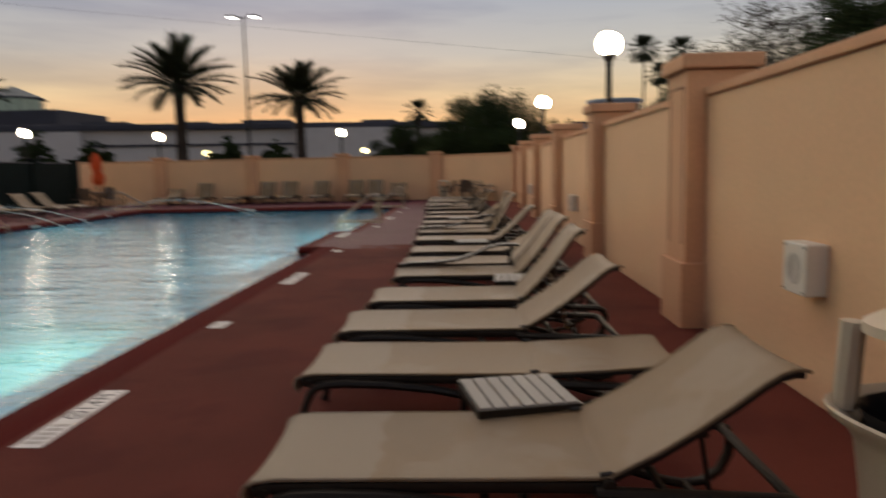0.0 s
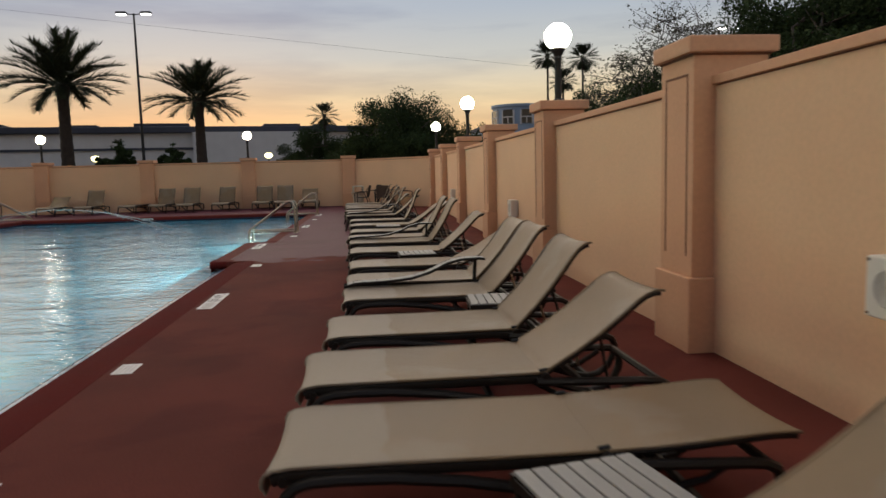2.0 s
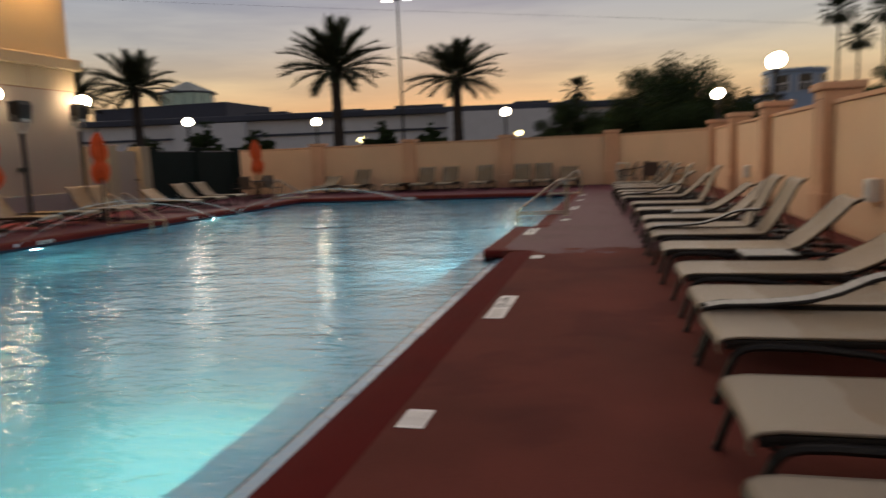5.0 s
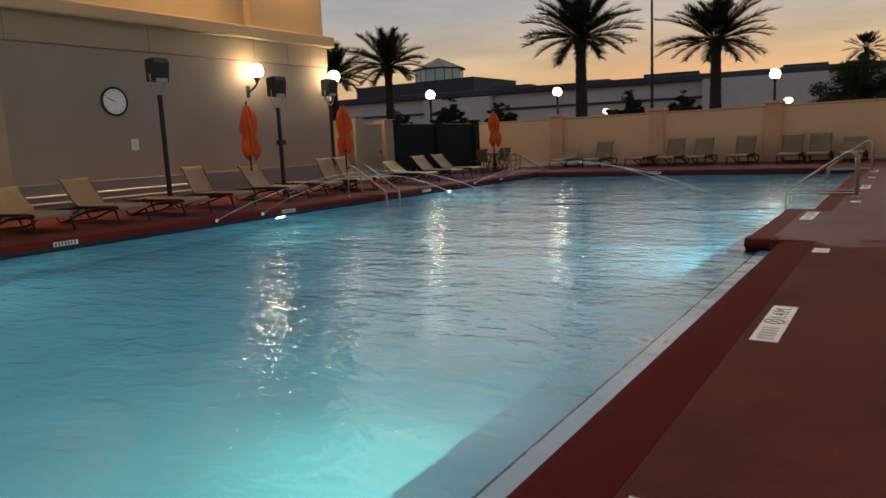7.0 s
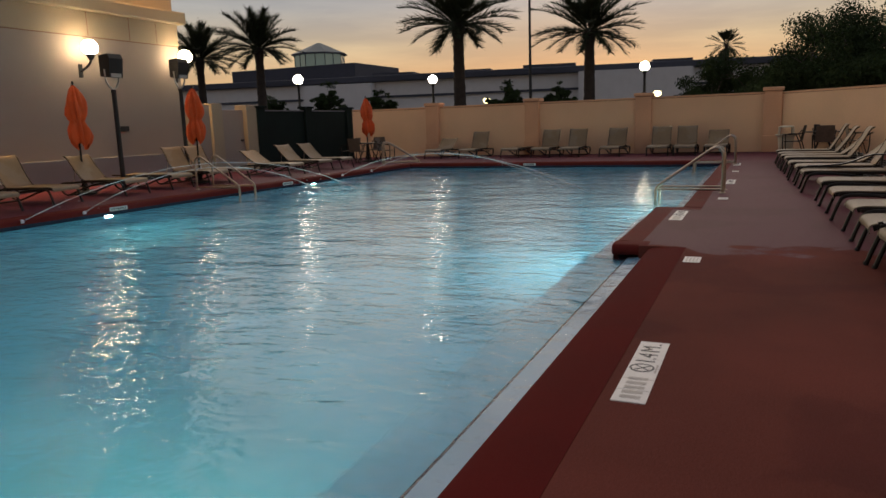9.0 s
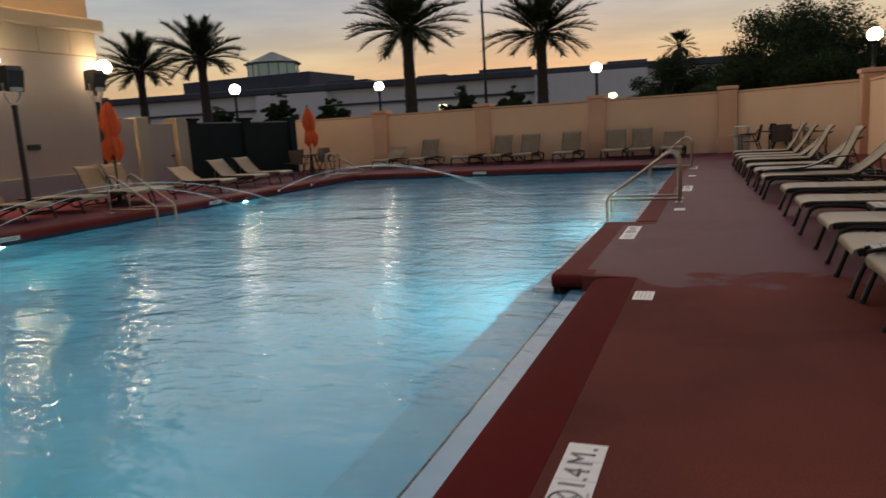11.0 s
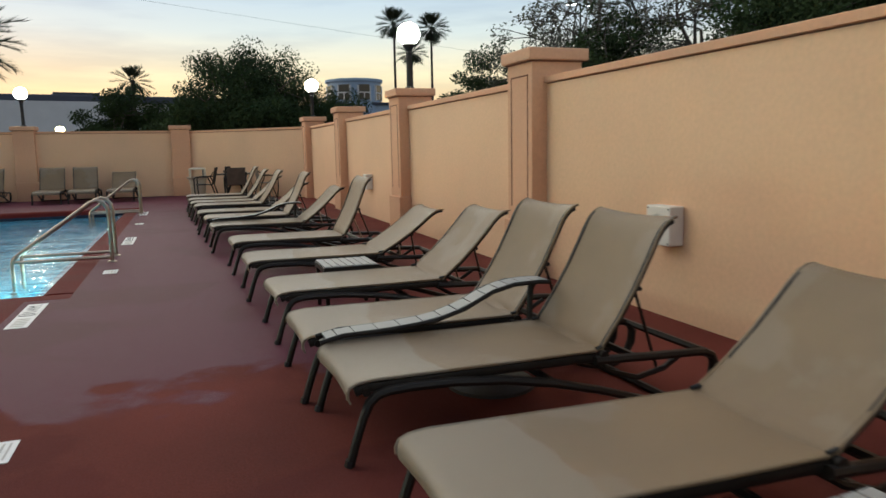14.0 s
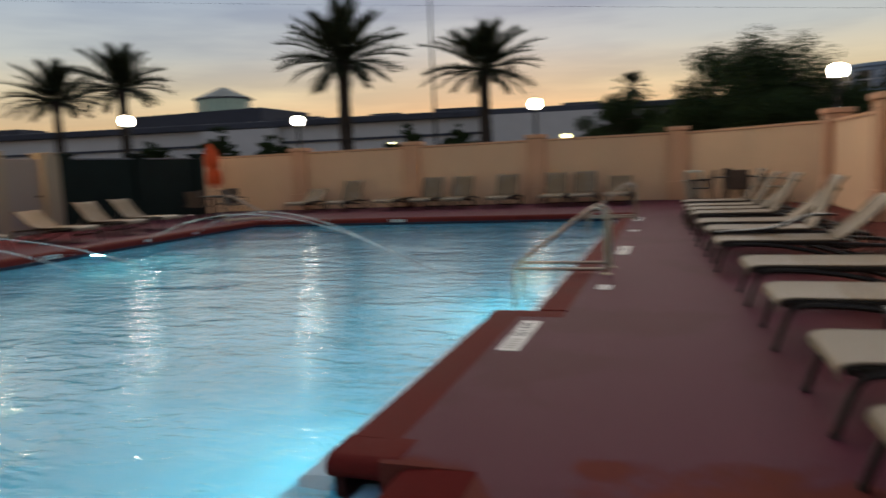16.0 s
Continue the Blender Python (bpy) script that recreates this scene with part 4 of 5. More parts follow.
part("end_pilaster", box((0.0, 11.2, 0.75), (0.10, 11.75, 3.95), 0.01), HOTEL_TAN, hotel)
for y in (12.0, 15.6, 19.2, 20.6, 21.6):
    part("panel_joint", box((0.0, y - 0.008, 3.99), (0.024, y + 0.008, 4.61)), GROOVE, hotel)
for z in (0.30, 0.47):
    smooth(part("pipe", tube([(0.09, 9.0, z), (0.09, 16.6, z)], 0.025, 8), WHITEBOX, hotel, "white pipe along the plinth"))
# wash lights high on the wall throw warm light on the upper storey
for y in (12.6, 16.9, 20.8):
    root = thing("wall_wash_light", (HOTEL_X - 0.30, y, 8.8), "small lit warm wash light high on the hotel wall", "lamp", "wall wash lights")
    smooth(part("arm", tube([(0, 0, 0.1), (0.4, 0, 0.14), (0.78, 0, 0.08)], 0.03, 6), BLACK, root))
    part("housing", box((0.66, -0.12, -0.02), (0.90, 0.12, 0.12), 0.015), BLACK, root)
    part("lens", box((0.68, -0.10, -0.028), (0.88, 0.10, -0.022)), WARMLENS, root)
    ld = bpy.data.lights.new("wash_light", "SPOT")
    ld.energy, ld.color, ld.spot_size, ld.spot_blend, ld.shadow_soft_size = 2300, (1.0, 0.56, 0.18), radians(100), 0.9, 0.06
    new("wash_light", ld).matrix_basis = look((HOTEL_X + 0.46, y, 8.75), (HOTEL_X - 0.30, y, 7.0))

# wall clock, outlet and sign
root = thing("wall_clock", (HOTEL_X, 14.45, 2.68), "round white wall clock with a black rim", "clock")
t = Matrix.Rotation(radians(90), 4, "Y")
smooth(part("rim", lathe([(0.31, 0), (0.36, 0), (0.365, 0.04), (0.335, 0.06), (0.31, 0.045)], 36, tilt=t), BLACK, root))
part("face", lathe([(0.312, 0.0), (0.312, 0.03), (0, 0.03)], 36, tilt=t), CLOCKFACE, root)
bm = bmesh.new()
for k in range(12):
    a = 6.28319 * k / 12
    box((0.031, 0.26 * math.cos(a) - 0.012, 0.26 * math.sin(a) - 0.012), (0.034, 0.26 * math.cos(a) + 0.012, 0.26 * math.sin(a) + 0.012), bm=bm)
part("hour_marks", bm, INK, root)
part("hour_hand", tube([(0.038, 0, 0), (0.038, -0.13, 0.06)], 0.010, 4), INK, root)
part("minute_hand", tube([(0.041, 0.02, -0.01), (0.041, -0.20, 0.10)], 0.007, 4), INK, root)
root = thing("wall_notice", (HOTEL_X, 14.9, 1.60), "small white notice plate on the hotel wall", "sign")
part("plate", box((0, -0.10, -0.14), (0.012, 0.10, 0.14)), WHITEBOX, root)
bm = bmesh.new()
for k in range(4):
    box((0.012, -0.07, -0.10 + k * 0.055), (0.0135, 0.06, -0.075 + k * 0.055), bm=bm)
part("print", bm, GRILLE, root)
root = thing("wall_light_box", (HOTEL_X, 20.0, 1.52), "small dark fixture box on the hotel wall", "fixture")
part("case", box((0, -0.17, -0.07), (0.10, 0.17, 0.07), 0.015), BLACK, root)


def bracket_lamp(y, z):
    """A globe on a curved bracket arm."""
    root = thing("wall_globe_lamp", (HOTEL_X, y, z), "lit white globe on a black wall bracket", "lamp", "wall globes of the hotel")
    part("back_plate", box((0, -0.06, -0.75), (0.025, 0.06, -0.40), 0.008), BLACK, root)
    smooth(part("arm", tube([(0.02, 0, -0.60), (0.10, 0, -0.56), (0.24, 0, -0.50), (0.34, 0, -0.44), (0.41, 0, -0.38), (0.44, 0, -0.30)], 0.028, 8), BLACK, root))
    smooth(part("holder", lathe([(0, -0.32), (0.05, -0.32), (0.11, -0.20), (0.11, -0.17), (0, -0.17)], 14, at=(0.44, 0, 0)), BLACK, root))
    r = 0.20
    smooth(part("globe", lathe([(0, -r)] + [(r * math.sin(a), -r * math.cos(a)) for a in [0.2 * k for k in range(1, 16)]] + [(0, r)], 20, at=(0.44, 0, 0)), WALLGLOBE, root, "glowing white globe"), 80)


# 4.2 and 8.0 are unseen lamps, added down the wall to light the yard
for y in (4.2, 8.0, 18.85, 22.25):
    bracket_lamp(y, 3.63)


def flood_pole(x, y, z):
    """A black pole with a floodlight box in a yoke; the lamp is off."""
    root = thing("flood_pole", (x, y, 0), "black pole with an unlit box floodlight in a yoke", "light pole", "flood poles by the hotel")
    smooth(part("pole", lathe([(0, 0), (0.14, 0), (0.14, 0.02), (0.06, 0.05), (0.055, z - 0.85), (0.07, z - 0.82), (0.055, z - 0.78), (0, z - 0.78)], 12), BLACK, root))
    smooth(part("yoke", tube([(0, -0.21, z - 0.30), (0, -0.19, z - 0.58), (0, -0.10, z - 0.72), (0, 0, z - 0.77), (0, 0.10, z - 0.72), (0, 0.19, z - 0.58), (0, 0.21, z - 0.30)], 0.022, 6), FROSTED, root))
    head = part("flood_head", prism([(-0.16, z - 0.46), (0.13, z - 0.50), (0.20, z - 0.05), (0.14, z + 0.06), (-0.16, z + 0.03)], -0.20, 0.20), BLACK, root)
    part("lens", box((0.120, -0.15, z - 0.49), (0.150, 0.15, z - 0.40)), FROSTED, head)


flood_pole(-15.7, 14.42, 3.48)
flood_pole(-15.54, 18.02, 3.22)
flood_pole(-16.55, 21.30, 3.40)


def umbrella(x, y, z, label="closed orange canvas umbrella tied round its pole"):
    """A closed umbrella: canvas folds hanging round the pole, tied in below the middle."""
    root = thing("patio_umbrella", (x, y, 0), label, "umbrella", "closed umbrellas")
    smooth(part("pole", lathe([(0, 0), (0.024, 0), (0.024, z - 0.02), (0, z)], 10), FRAME, root))
    smooth(part("base", lathe([(0, 0), (0.26, 0), (0.26, 0.04), (0.06, 0.09), (0.05, 0.30), (0, 0.30)], 20), BLACK, root))
    smooth(part("finial", lathe([(0, z - 0.02), (0.03, z), (0.02, z + 0.04), (0, z + 0.07)], 10), FRAME, root))
    bm = bmesh.new()
    prof = [(1.0, 0.03), (0.95, 0.085), (0.86, 0.15), (0.74, 0.20), (0.62, 0.235), (0.52, 0.23), (0.45, 0.185), (0.41, 0.15), (0.37, 0.17), (0.28, 0.235), (0.16, 0.255), (0.06, 0.22), (0.0, 0.15)]
    rings, n = [], 48
    lean = 0.05 * math.sin(3.1 * x + y)
    for f, r in prof:
        ring = []
        for k in range(n):
            a = 6.28319 * k / n
            q = r * (0.84 + 0.20 * math.cos(8 * a + 2.2 * f + x) + 0.12 * math.sin(3 * a + 9 * f + y) + 0.05 * math.cos(13 * a - 7 * f))
            ring.append(bm.verts.new((q * math.cos(a) + 0.05 * (1 - f), q * math.sin(a) + lean * (1 - f), z - 1.42 + 1.38 * f + (0.09 * math.cos(4 * a + x) if f < 0.1 else 0))))
        rings.append(ring)
    for a, b in zip(rings, rings[1:]):
        for k in range(n):
            bm.faces.new((a[k], a[(k + 1) % n], b[(k + 1) % n], b[k]))
    smooth(part("canopy", bm, ORANGE, root), 70)
    smooth(part("strap", lathe([(0.135, z - 0.90), (0.14, z - 0.86), (0.135, z - 0.82)], 20), ORANGE, root))


umbrella(-15.5, 16.85, 2.54)
umbrella(-14.9, 20.0, 2.54)
umbrella(-15.1, 29.45, 2.47)

# gate wall and screened fence on the hotel side
gate = structure(thing("wall_west", (-17.35, 0, 0), "pale stucco gate wall beside the hotel", "wall"), "pale stucco gate wall beside the hotel", "wall")
part("panel", box((-0.24, 22.45, 0), (0, 23.5, 2.20)), HOTEL, gate)
part("pier", box((-0.40, 23.3, 0), (0.10, 23.8, 2.26), 0.02), HOTEL_TAN, gate)
part("gate_leaf", box((-0.12, 23.82, 0.02), (-0.06, 25.0, 2.05), 0.01), HOTEL, gate, "plain pale gate leaf")
part("gate_handle", box((-0.06, 24.8, 1.0), (0.0, 24.9, 1.06), 0.01), FRAME, gate)
part("pier", box((-0.40, 25.0, 0), (0.10, 25.65, 2.22), 0.02), HOTEL_TAN, gate)
fence = thing("screened_fence", (-17.35, 0, 0), "dark green screened fence between dark posts", "fence")
for y in (25.75, 28.68, 31.70):
    part("post", box((-0.14, y - 0.22, 0), (0.14, y + 0.22, 2.12), 0.01), GREENFENCE, fence)
    part("post_cap", box((-0.20, y - 0.28, 2.12), (0.20, y + 0.28, 2.20), 0.015), GREENFENCE, fence)
for a, b in ((25.97, 28.46), (28.90, 31.48)):
    part("screen", box((-0.03, a, 0.05), (0.03, b, 2.02)), GREENFENCE, fence)
    part("top_rail", box((-0.045, a, 2.02), (0.045, b, 2.06)), PLINTH, fence)
stretch("wall_north", (-17.35, FAR_Y - 0.01), (-17.30, FAR_Y - 0.01), 2.09, "short end of the peach stucco wall")
stretch("wall_west", (-17.23, 31.95), (-17.23, FAR_Y + 0.1), 2.09, "short return of the peach stucco wall")
globe_lamp(-17.6, 28.66, 2.20, 3.24, "lit white globe lamp on a black post of the fence")

def leaf_mesh(name, blobs, size, seed, material, parent):
    """Many small leaf blades scattered in uneven blobs of (centre, radii, count), as one part."""
    rng = np.random.default_rng(seed)
    cs = np.concatenate([np.repeat([c], n, 0) for c, r, n in blobs])
    rs = np.concatenate([np.repeat([r], n, 0) for c, r, n in blobs])
    n = len(cs)
    d = rng.normal(size=(n, 3))
    d /= np.linalg.norm(d, axis=1, keepdims=True)
    p = cs + d * rs * (rng.random((n, 1)) ** 0.45)
    u = rng.normal(size=(n, 3))
    u /= np.linalg.norm(u, axis=1, keepdims=True)
    v = np.cross(u, rng.normal(size=(n, 3)))
    v /= np.linalg.norm(v, axis=1, keepdims=True)
    s = size * (0.6 + 0.8 * rng.random((n, 1)))
    verts = np.stack([p - u * s, p + v * s * 0.5, p + u * s, p - v * s * 0.5], 1).reshape(-1, 3)
    me = bpy.data.meshes.new(name)
    me.from_pydata(verts.tolist(), [], np.arange(4 * n).reshape(-1, 4).tolist())
    me.materials.append(material)
    ob = new(name, me)
    ob.parent = parent
    return ob


# ---------- trees ----------
def palm(x, y, z, spread, seed, trunk_r=0.30, fronds=46, leaf_len=0.55, fan=False):
    """A palm: ringed tapered trunk, arching fronds with many leaflets. z: height of the crown's heart."""
    rnd = random.Random(seed)
    root = thing("palm_tree", (x, y, -0.12), "tall date palm with dark arching fronds" if not fan else "slender fan palm with a small round crown", "palm tree", "palms beyond the wall")
    prof = []
    steps = 26
    for k in range(steps + 1):
        h = z * k / steps
        prof.append((trunk_r * (1.15 - 0.35 * k / steps) * (1 + 0.10 * (k % 2)) * (1.35 if (k > steps - 3 and not fan) else 1), h))
    smooth(part("trunk", lathe([(0, 0)] + prof + [(0, z + 0.2)], 12), BARK, root))
    bm = bmesh.new()
    for i in range(fronds):
        az = i * 2.39996 + rnd.uniform(-0.25, 0.25)
        f = i / (fronds - 1)
        elev = radians(82 - 104 * f ** 0.95 + rnd.uniform(-8, 8)) if not fan else radians(80 - 150 * f)
        L = spread * (0.80 + 0.2 * rnd.random()) * ((0.80 + 0.25 * min(1.0, f * 1.8)) if f < 0.85 else 0.72)
        d = Vector((math.cos(az), math.sin(az), 0))
        p = Vector((0, 0, z)) + d * trunk_r * 0.5
        e = elev
        pts, n = [p.copy()], 12
        for k in range(n):
            p = p + (d * math.cos(e) + Vector((0, 0, 1)) * math.sin(e)) * (L / n)
            pts.append(p.copy())
            e -= radians(1.0 + 6.0 * (k / n) ** 1.5) * (1.0 if not fan else 0.4)
        tube(pts[:], [0.045 * (1 - 0.8 * k / n) * spread / 3.4 for k in range(n + 1)], 3, bm=bm)
        side = d.cross(Vector((0, 0, 1)))
        for k in range(3 if not fan else 5, n + 1):
            t = (pts[k] - pts[k - 1]).normalized()
            up = side.cross(t)
            g = k / n
            ll = leaf_len * (0.50 + 0.75 * math.sin(3.14 * min(0.97, g * 0.78 + 0.15))) * spread / 3.4 * (1.0 if not fan else 1.2)
            for sgn in (-1, 1):
                for j in (0.0, 0.2, 0.4, 0.6, 0.8):
                    q = pts[k - 1].lerp(pts[k], j)
                    tip = q + (side * sgn * 0.62 + t * 0.85 + up * rnd.uniform(-0.05, 0.40)).normalized() * ll * rnd.uniform(0.75, 1.15)
                    w = t * 0.040 * spread / 3.4
                    bm.faces.new([bm.verts.new(q - w), bm.verts.new(q + w), bm.verts.new(tip)])
    part("fronds", bm, FROND, root)
    return root


palm(-17.40, 44.5, 7.15, 3.9, 11, 0.34, 50, 0.72)
palm(-9.75, 44.5, 6.15, 3.2, 12, 0.30, 50, 0.70)
palm(-31.5, 44.2, 6.8, 3.3, 13, 0.30, 48, 0.70)
palm(-37.1, 44.8, 6.5, 3.3, 14, 0.28, 48, 0.70)
palm(-4.2, 72.6, 7.4, 1.7, 15, 0.16, 34, 0.9, True)
palm(20.4, 80.5, 14.2, 2.0, 16, 0.13, 46, 1.1, True)
palm(24.6, 81.0, 14.0, 2.0, 17, 0.13, 46, 1.1, True)
palm(21.9, 79.5, 11.3, 1.7, 18, 0.13, 42, 1.1, True)


def tree(x, y, height, radius, seed, leaf, dense, label, trunk_h=None, leaf_size=0.07, clumps=30, wisps=6):
    """A forked tree: tapered trunk, limbs and twigs, and a domed crown of uneven leaf clumps with wisps above."""
    rnd = random.Random(seed)
    root = thing("tree", (x, y, -0.12), label, "tree", "trees beyond the wall")
    th = trunk_h or height * 0.3
    bm = bmesh.new()
    fork = Vector((0, 0.05, th))
    tube([(0, 0, 0), (0.04, 0.02, th * 0.5), fork], [radius * 0.075, radius * 0.06, radius * 0.05], 8, bm=bm)
    blobs = []
    limb = 0.8 if dense > 100 else 0.45
    mains = []
    for k in range(8):
        az, f = k * 2.39996 + rnd.uniform(-0.3, 0.3), 0.15 + 0.5 * (k / 7)
        e = Vector((math.cos(az) * radius * f, math.sin(az) * radius * f, th + (height - th) * rnd.uniform(0.30, 0.55)))
        way = [fork, fork.lerp(e, 0.35) + Vector((rnd.uniform(-0.06, 0.06), rnd.uniform(-0.06, 0.06), 0.06)) * radius, fork.lerp(e, 0.7) + Vector((rnd.uniform(-0.06, 0.06), rnd.uniform(-0.06, 0.06), 0.02)) * radius, e]
        tube(way, [radius * 0.040, radius * 0.032, radius * 0.024, radius * 0.016], 6, bm=bm)
        mains += [way[2], e]
    for i in range(clumps + wisps):
        az, f = i * 2.39996 + rnd.uniform(-0.3, 0.3), math.sqrt((i + 0.5) / clumps) if i < clumps else rnd.uniform(0, 0.6)
        dome = math.sqrt(max(0.0, 1 - min(1, f) ** 2))
        el = rnd.uniform(-0.15, 0.92) * dome if i < clumps else dome + rnd.uniform(0.0, 0.14)
        c = Vector((math.cos(az) * radius * 0.9 * min(1, f), math.sin(az) * radius * 0.9 * min(1, f), th + (height - th) * (0.22 + 0.70 * el)))
        base = min(mains, key=lambda q: (q - c).length)
        mid = base.lerp(c, 0.5) + Vector((rnd.uniform(-0.1, 0.1), rnd.uniform(-0.1, 0.1), 0.05)) * radius
        tube([base, mid, c], [radius * 0.022 * limb, radius * 0.014 * limb, radius * 0.006 * limb], 5, bm=bm)
        for j in range(5):
            e = c + Vector((rnd.gauss(0, 1), rnd.gauss(0, 1), rnd.gauss(0.25, 0.8))) * radius * 0.15
            tube([mid.lerp(c, 0.7) if j % 2 else c, e], [radius * 0.007, radius * 0.002], 3, bm=bm)
            for w in range(2 if dense < 100 else 0):
                g = e + Vector((rnd.gauss(0, 1), rnd.gauss(0, 1), rnd.gauss(0.2, 0.8))) * radius * 0.10
                tube([c.lerp(e, 0.6), g], [radius * 0.004, radius * 0.0012], 3, bm=bm)
                blobs.append((tuple(g), (radius * 0.06,) * 3, max(2, dense // 4)))
            k = 1.0 if i < clumps else 0.3
            q = radius * (0.15 + 0.05 * rnd.random()) * (1.0 if dense > 100 else 0.55)
            blobs.append((tuple(e), (q, q, q * 0.7), max(2, int(dense * k))))
    part("trunk", bm, WOOD, root)
    leaf_mesh("crown", blobs, leaf_size, seed, leaf, root)
    return root


DT = "dense dark green tree beyond the stucco wall"
tree(2.1, 38.8, 4.4, 4.1, 31, LEAF, 700, DT, 0.9, 0.054, 56, 16)
tree(-2.9, 40.5, 3.5, 2.7, 32, LEAF, 420, DT, 0.9, 0.052, 26)
tree(5.0, 40.2, 3.7, 2.2, 33, LEAF, 300, DT, 1.2, 0.052, 22)
tree(-13.5, 52.0, 3.6, 1.35, 34, LEAF, 110, DT, 1.0, 0.085, 44, 2)
tree(-19.6, 59.4, 4.4, 1.45, 35, LEAF, 110, DT, 1.2, 0.085, 44, 2)
tree(-38.7, 63.3, 5.6, 1.60, 36, LEAF, 110, DT, 1.6, 0.085, 44, 2)
tree(-31.5, 60.0, 4.5, 1.40, 37, LEAF, 110, DT, 1.4, 0.085, 44, 2)
tree(-41.5, 58.0, 4.2, 1.70, 38, LEAF, 110, DT, 1.4, 0.085, 44, 2)
BT = "half-bare tree with thin branches beyond the stucco wall"
tree(13.6, 31.5, 7.8, 3.6, 41, LEAF_DRY, 24, BT, 2.6, 0.058, 46, 12)
tree(11.8, 36.0, 5.2, 2.6, 42, LEAF, 200, DT, 1.6, 0.055, 26)
tree(15.5, 27.0, 8.4, 2.9, 43, LEAF_DRY, 24, BT, 2.6, 0.058, 46, 12)
tree(14.0, 19.6, 8.4, 3.9, 44, LEAF, 480, DT, 2.2, 0.050, 44, 10)
tree(9.6, 24.5, 4.2, 2.4, 45, LEAF, 220, DT, 1.4, 0.05, 26)

# ---------- beyond: mall, tower, light poles ----------
mall = thing("mall_building", (0, 105, -0.12), "long low grey mall building with a dark roof band", "building", "", 12)
part("wall", box((-140, 0, 0), (4, 40, 7.6)), MALL, mall)
part("cornice", box((-140, -0.25, 5.4), (4, 0, 5.7)), MALL_DARK, mall)
part("cornice", box((-140, -0.25, 3.2), (4, 0, 3.4)), MALL_DARK, mall)
part("roof", box((-140, -0.8, 7.6), (4.6, 40, 8.45), 0.15), MALL_DARK, mall)
for k, (x, w, h) in enumerate(((-95, 9, 1.1), (-50, 6, 0.7), (-38, 4, 0.6), (-28, 7, 0.8), (-12, 5, 0.7), (-6, 3, 0.6), (-118, 8, 1.5))):
    part("roof_unit", box((x - w / 2, 2, 8.25), (x + w / 2, 8, 8.25 + h)), MALL_DARK, mall)
part("bay", box((-24, -2.5, 0), (-10, 0, 7.6)), MALL, mall)
part("bay", box((-62, -2.0, 0), (-52, 0, 7.4)), MALL, mall)
pav = thing("glass_pavilion", (-73.5, 115, 12.08), "octagonal glass pavilion with a pointed roof on a dark block", "pavilion")
part("raised_block", box((-16.5, -4, -6.0), (9.5, 12, 0.0), 0.1), MALL_DARK, pav)
part("drum", lathe([(4.4, 0), (4.4, 2.0), (0, 2.0)], 8), GLOWGLASS, pav)
part("eaves", lathe([(4.4, 2.0), (5.0, 2.0), (5.0, 2.25), (0, 2.25)], 8), MALL_DARK, pav)
part("roof", lathe([(4.9, 2.25), (0.3, 4.2), (0, 4.25)], 8), PAVROOF, pav)
for k in range(16):
    a = 6.28319 * k / 16
    part("mullion", tube([(4.42 * math.cos(a) * (1 if k % 2 == 0 else 0.925), 4.42 * math.sin(a) * (1 if k % 2 == 0 else 0.925), 0), (4.42 * math.cos(a) * (1 if k % 2 == 0 else 0.925), 4.42 * math.sin(a) * (1 if k % 2 == 0 else 0.925), 2.0)], 0.09, 4), MALL_DARK, pav)
tower = thing("round_tower", (24.7, 118, -0.12), "blue-grey round tower with square windows", "tower")
smooth(part("drum", lathe([(0, 0), (4.1, 0), (4.1, 11.6), (4.4, 11.7), (4.4, 12.1), (0, 12.1)], 28), TOWER, tower))
part("wing", box((-6.5, -3.2, 0), (24, 10, 8.2)), TOWER, tower)
part("wing_roof", box((-6.9, -3.6, 8.2), (24.4, 10, 8.6)), MALL_DARK, tower)
for a in (-166, -124, -82, -40):
    ca, sa = math.cos(radians(a)), math.sin(radians(a))
    win = part("window", box((-0.85, -0.12, 9.0), (0.85, 0.12, 11.2)), DARKGLASS, tower)
    win.matrix_basis = Matrix.Translation((4.08 * ca, 4.08 * sa, 0)) @ Matrix.Rotation(radians(a + 90), 4, "Z")
    fr = bmesh.new()
    for s in (-1, 1):
        box((s * 0.95 - 0.1, -0.16, 8.8), (s * 0.95 + 0.1, 0.16, 11.1), bm=fr)
    box((-0.85, -0.16, 9.95), (0.85, 0.16, 10.12), bm=fr)
    box((-0.08, -0.15, 9.0), (0.08, 0.15, 9.95), bm=fr)
    part("frame", fr, MALL, win)


def area_light_pole(x, y, z, heads, label="tall parking lot light pole with lit twin heads"):
    root = thing("parking_light_pole", (x, y, -0.12), label, "light pole", "parking light poles")
    smooth(part("pole", tube([(0, 0, 0), (0, 0, z)], [0.16, 0.09], 8), BLACK, root))
    for s in (-1, 1)[:heads]:
        smooth(part("arm", tube([(0, 0, z - 0.1), (s * 0.9, 0, z)], 0.05, 6), BLACK, root))
        h = part("head", box((s * 1.1 - 0.45, -0.3, z - 0.05), (s * 1.1 + 0.45, 0.3, z + 0.15), 0.04), BLACK, root)
        part("lens", box((s * 1.1 - 0.38, -0.25, z - 0.11), (s * 1.1 + 0.38, 0.25, z - 0.055)), FLOODLENS, h)


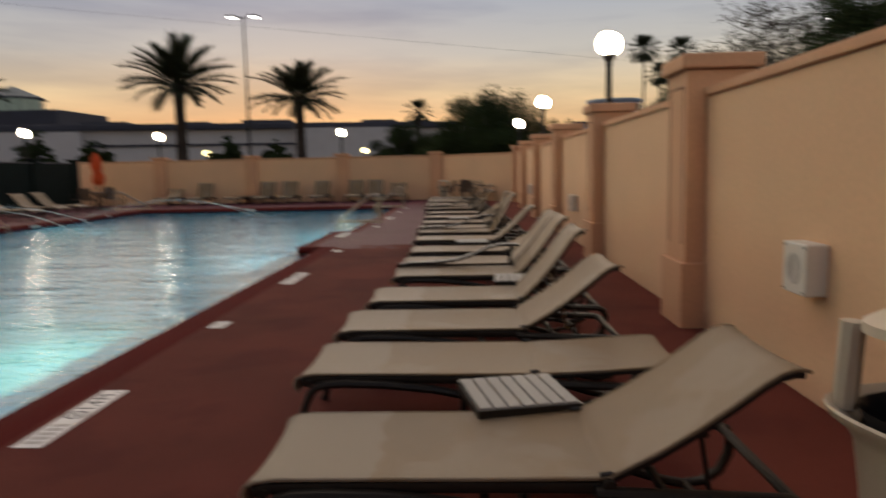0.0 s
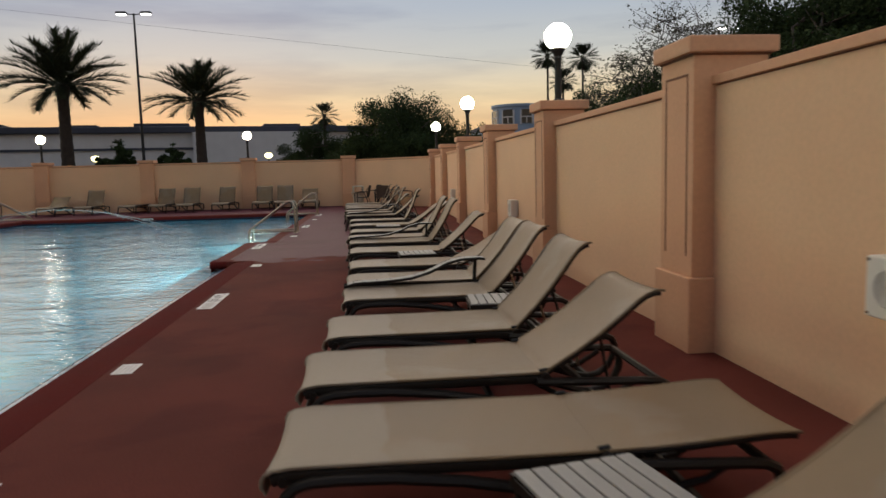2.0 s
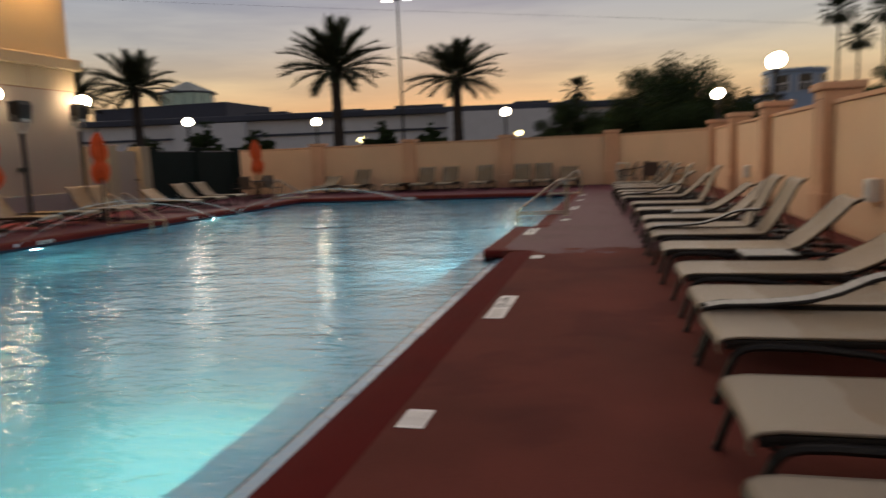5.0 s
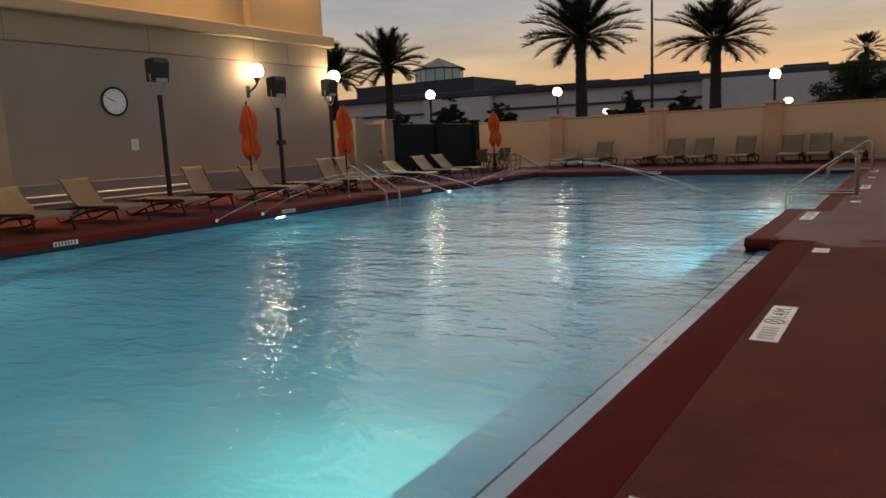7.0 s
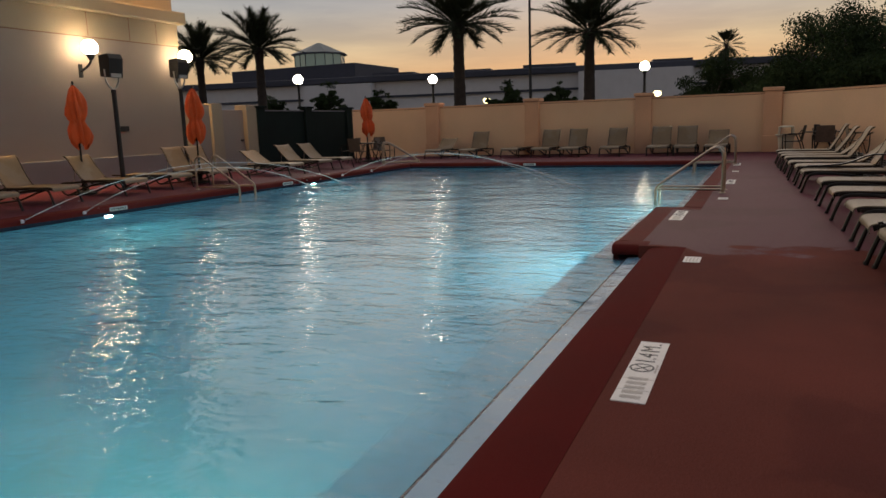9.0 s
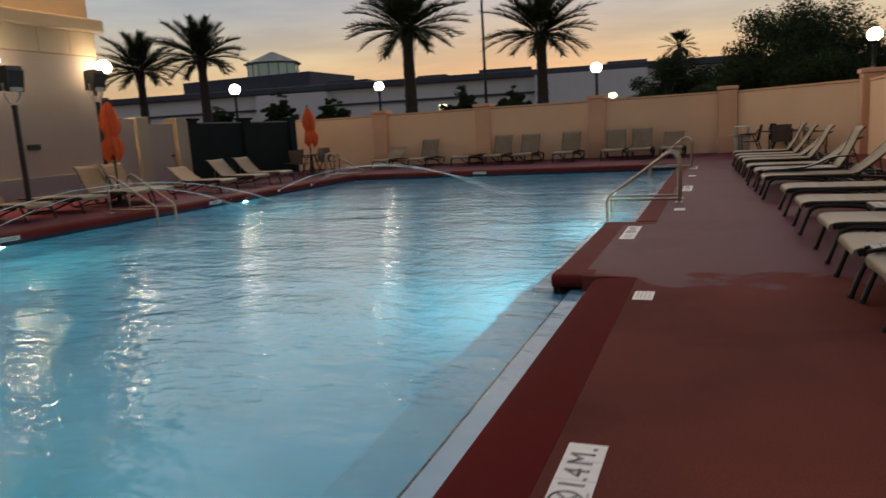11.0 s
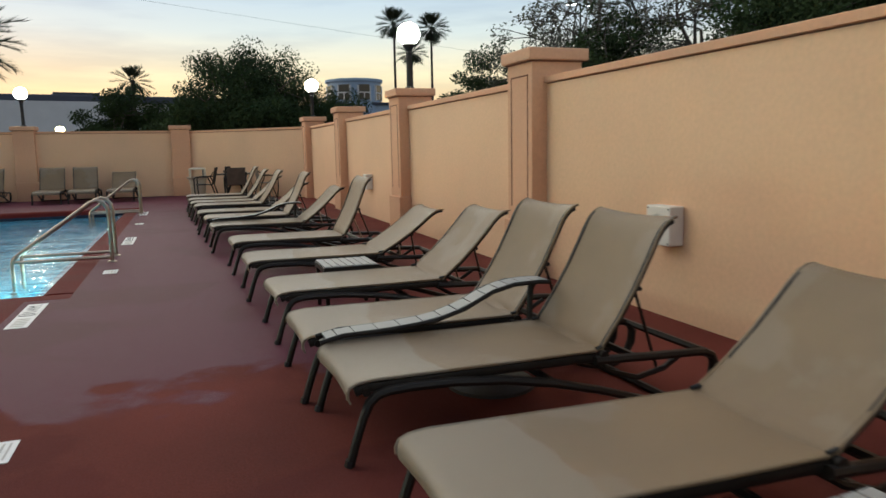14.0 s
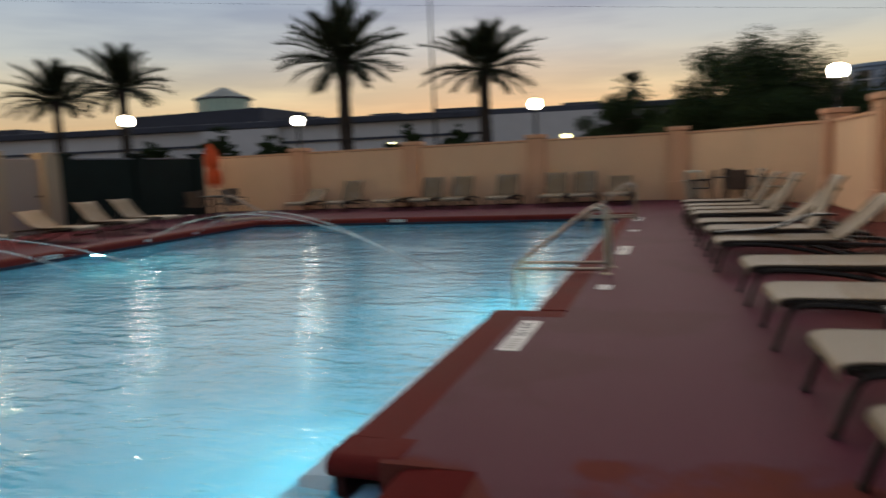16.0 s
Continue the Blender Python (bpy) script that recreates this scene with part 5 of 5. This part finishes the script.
area_light_pole(-20.9, 70, 16.7, 2)
area_light_pole(40.1, 77, 16.4, 2)
for x, y, z in ((-27.0, 74.8, 3.5), (-10.9, 80.5, 3.6)):
    root = thing("low_lot_lamp", (x, y, -0.12), "small lit lamp on a short pole in the lot", "lamp", "low lot lamps")
    smooth(part("pole", tube([(0, 0, 0), (0, 0, z - 0.1)], 0.06, 6), BLACK, root))
    smooth(part("globe", lathe([(0, z - 0.1), (0.35, z + 0.05), (0.42, z + 0.25), (0.3, z + 0.45), (0, z + 0.5)], 12), WARMLENS, root))

# a faint overhead cable across the sky, slung between poles out of the way
root = thing("overhead_cable", (0, 90, 0), "thin dark overhead cable between distant poles", "cable")
ends = [Vector((-130, 0, 32.4)), Vector((95, 0, 6.3))]
pts = [ends[0].lerp(ends[1], k / 24) - Vector((0, 0, 4 * 0.7 * (k / 24) * (1 - k / 24))) for k in range(25)]
part("cable", tube(pts, 0.011, 4), BLACK, root)
for e in ends:
    smooth(part("pole", tube([(e.x, 0, -0.12), (e.x, 0, e.z)], [0.2, 0.12], 8), BARK, root))

# ---------- water jets ----------
def jet(p, q, rise, seed):
    """A thin arching stream with drops breaking off towards its end."""
    rnd = random.Random(seed)
    p, q = Vector(p), Vector(q)
    root = tagged(new("water_jet"), "thin arching jet of pool water", "water jet", "water jets of the pool")
    pts, n = [], 30
    for k in range(n + 1):
        f = k / n
        pts.append(p.lerp(q, f) + Vector((0, 0, 4 * rise * f * (1 - f))) + Vector((rnd.gauss(0, 0.004), rnd.gauss(0, 0.004), rnd.gauss(0, 0.004))))
    smooth(part("stream", tube(pts, [0.0035 + 0.004 * (k / n) + rnd.uniform(0, 0.004) for k in range(n + 1)], 6), SPRAY, root), 80)
    bm = bmesh.new()
    for k in range(150):
        f = rnd.random() ** 0.6
        c = p.lerp(q, f) + Vector((0, 0, 4 * rise * f * (1 - f))) + Vector((rnd.gauss(0, 0.03), rnd.gauss(0, 0.03), rnd.gauss(0, 0.04)))
        bmesh.ops.create_icosphere(bm, subdivisions=1, radius=rnd.uniform(0.003, 0.011), matrix=Matrix.Translation(c))
    tagged(part("spray", bm, SPRAY, root), kind="stuff")
    part("nozzle", lathe([(0, -0.03), (0.03, -0.03), (0.026, 0.02), (0, 0.03)], 10, at=p), GUTTER, root)


jet((-12.2, 22.9, -0.02), (-4.0, 19.1, -0.13), 0.71, 1)
jet((-12.2, 24.6, -0.02), (-4.9, 20.2, -0.13), 0.66, 2)
jet((-12.2, 12.9, -0.02), (-9.9, 19.9, -0.13), 0.80, 3)
jet((-12.2, 14.1, -0.02), (-10.3, 19.0, -0.13), 0.70, 4)


# ---------- far corner seating ----------
def patio_table(x, y, r, label="round dark patio table in the corner"):
    root = thing("patio_table", (x, y, 0), label, "table")
    smooth(part("top", lathe([(0, 0.70), (r, 0.70), (r + 0.01, 0.715), (r, 0.73), (0, 0.73)], 26), FRAME, root))
    for k in range(4):
        a = 0.785 + 1.571 * k
        smooth(part("leg", tube([(0.12 * math.cos(a), 0.12 * math.sin(a), 0.69), (0.20 * math.cos(a), 0.20 * math.sin(a), 0.4), (0.42 * math.cos(a), 0.42 * math.sin(a), 0)], 0.02, 6), FRAME, root))


def patio_chair(x, y, turn, seat, label):
    """An armchair with a sling seat and bent tube arms. Faces local -y."""
    root = thing("patio_chair", (x, y, 0), label, "chair", "chairs round the " + ("corner" if x > -5 else "umbrella") + " table", turn)
    part("seat", box((-0.25, -0.25, 0.42), (0.25, 0.22, 0.445), 0.012), seat, root)
    b = part("backrest", box((-0.25, 0.0, 0.0), (0.25, 0.025, 0.50), 0.012), seat, root)
    b.matrix_basis = Matrix.Translation((0, 0.21, 0.44)) @ Matrix.Rotation(radians(-12), 4, "X")
    for s in (-1, 1):
        smooth(part("arm", tube([(s * 0.28, 0.28, 0.80), (s * 0.28, 0.18, 0.66), (s * 0.29, -0.20, 0.66), (s * 0.29, -0.28, 0.62), (s * 0.28, -0.28, 0.3), (s * 0.28, -0.24, 0)], 0.018, 6), FRAME, root))
        smooth(part("leg", tube([(s * 0.28, 0.10, 0.66), (s * 0.27, 0.20, 0.43), (s * 0.27, 0.34, 0)], 0.018, 6), FRAME, root))


patio_table(0.75, 30.6, 0.55)
patio_chair(0.70, 29.75, 182, RUSH, "dark wicker armchair at the corner table")
patio_chair(-0.10, 30.6, -100, FRAME, "dark metal armchair at the corner table")
patio_chair(1.65, 30.4, 95, SLING, "taupe sling armchair at the corner table")
patio_chair(0.8, 31.5, 5, FRAME, "dark metal armchair at the corner table")
# table round the far umbrella, with its chairs pushed in
patio_table(-15.1, 29.45, 0.58, "round dark patio table round the far umbrella")
for x, y, turn in ((-15.0, 28.55, 178), (-14.25, 29.3, 100), (-15.9, 29.5, -85), (-15.2, 30.3, 4)):
    patio_chair(x, y, turn, RUSH, "dark wicker armchair pushed to the umbrella table")
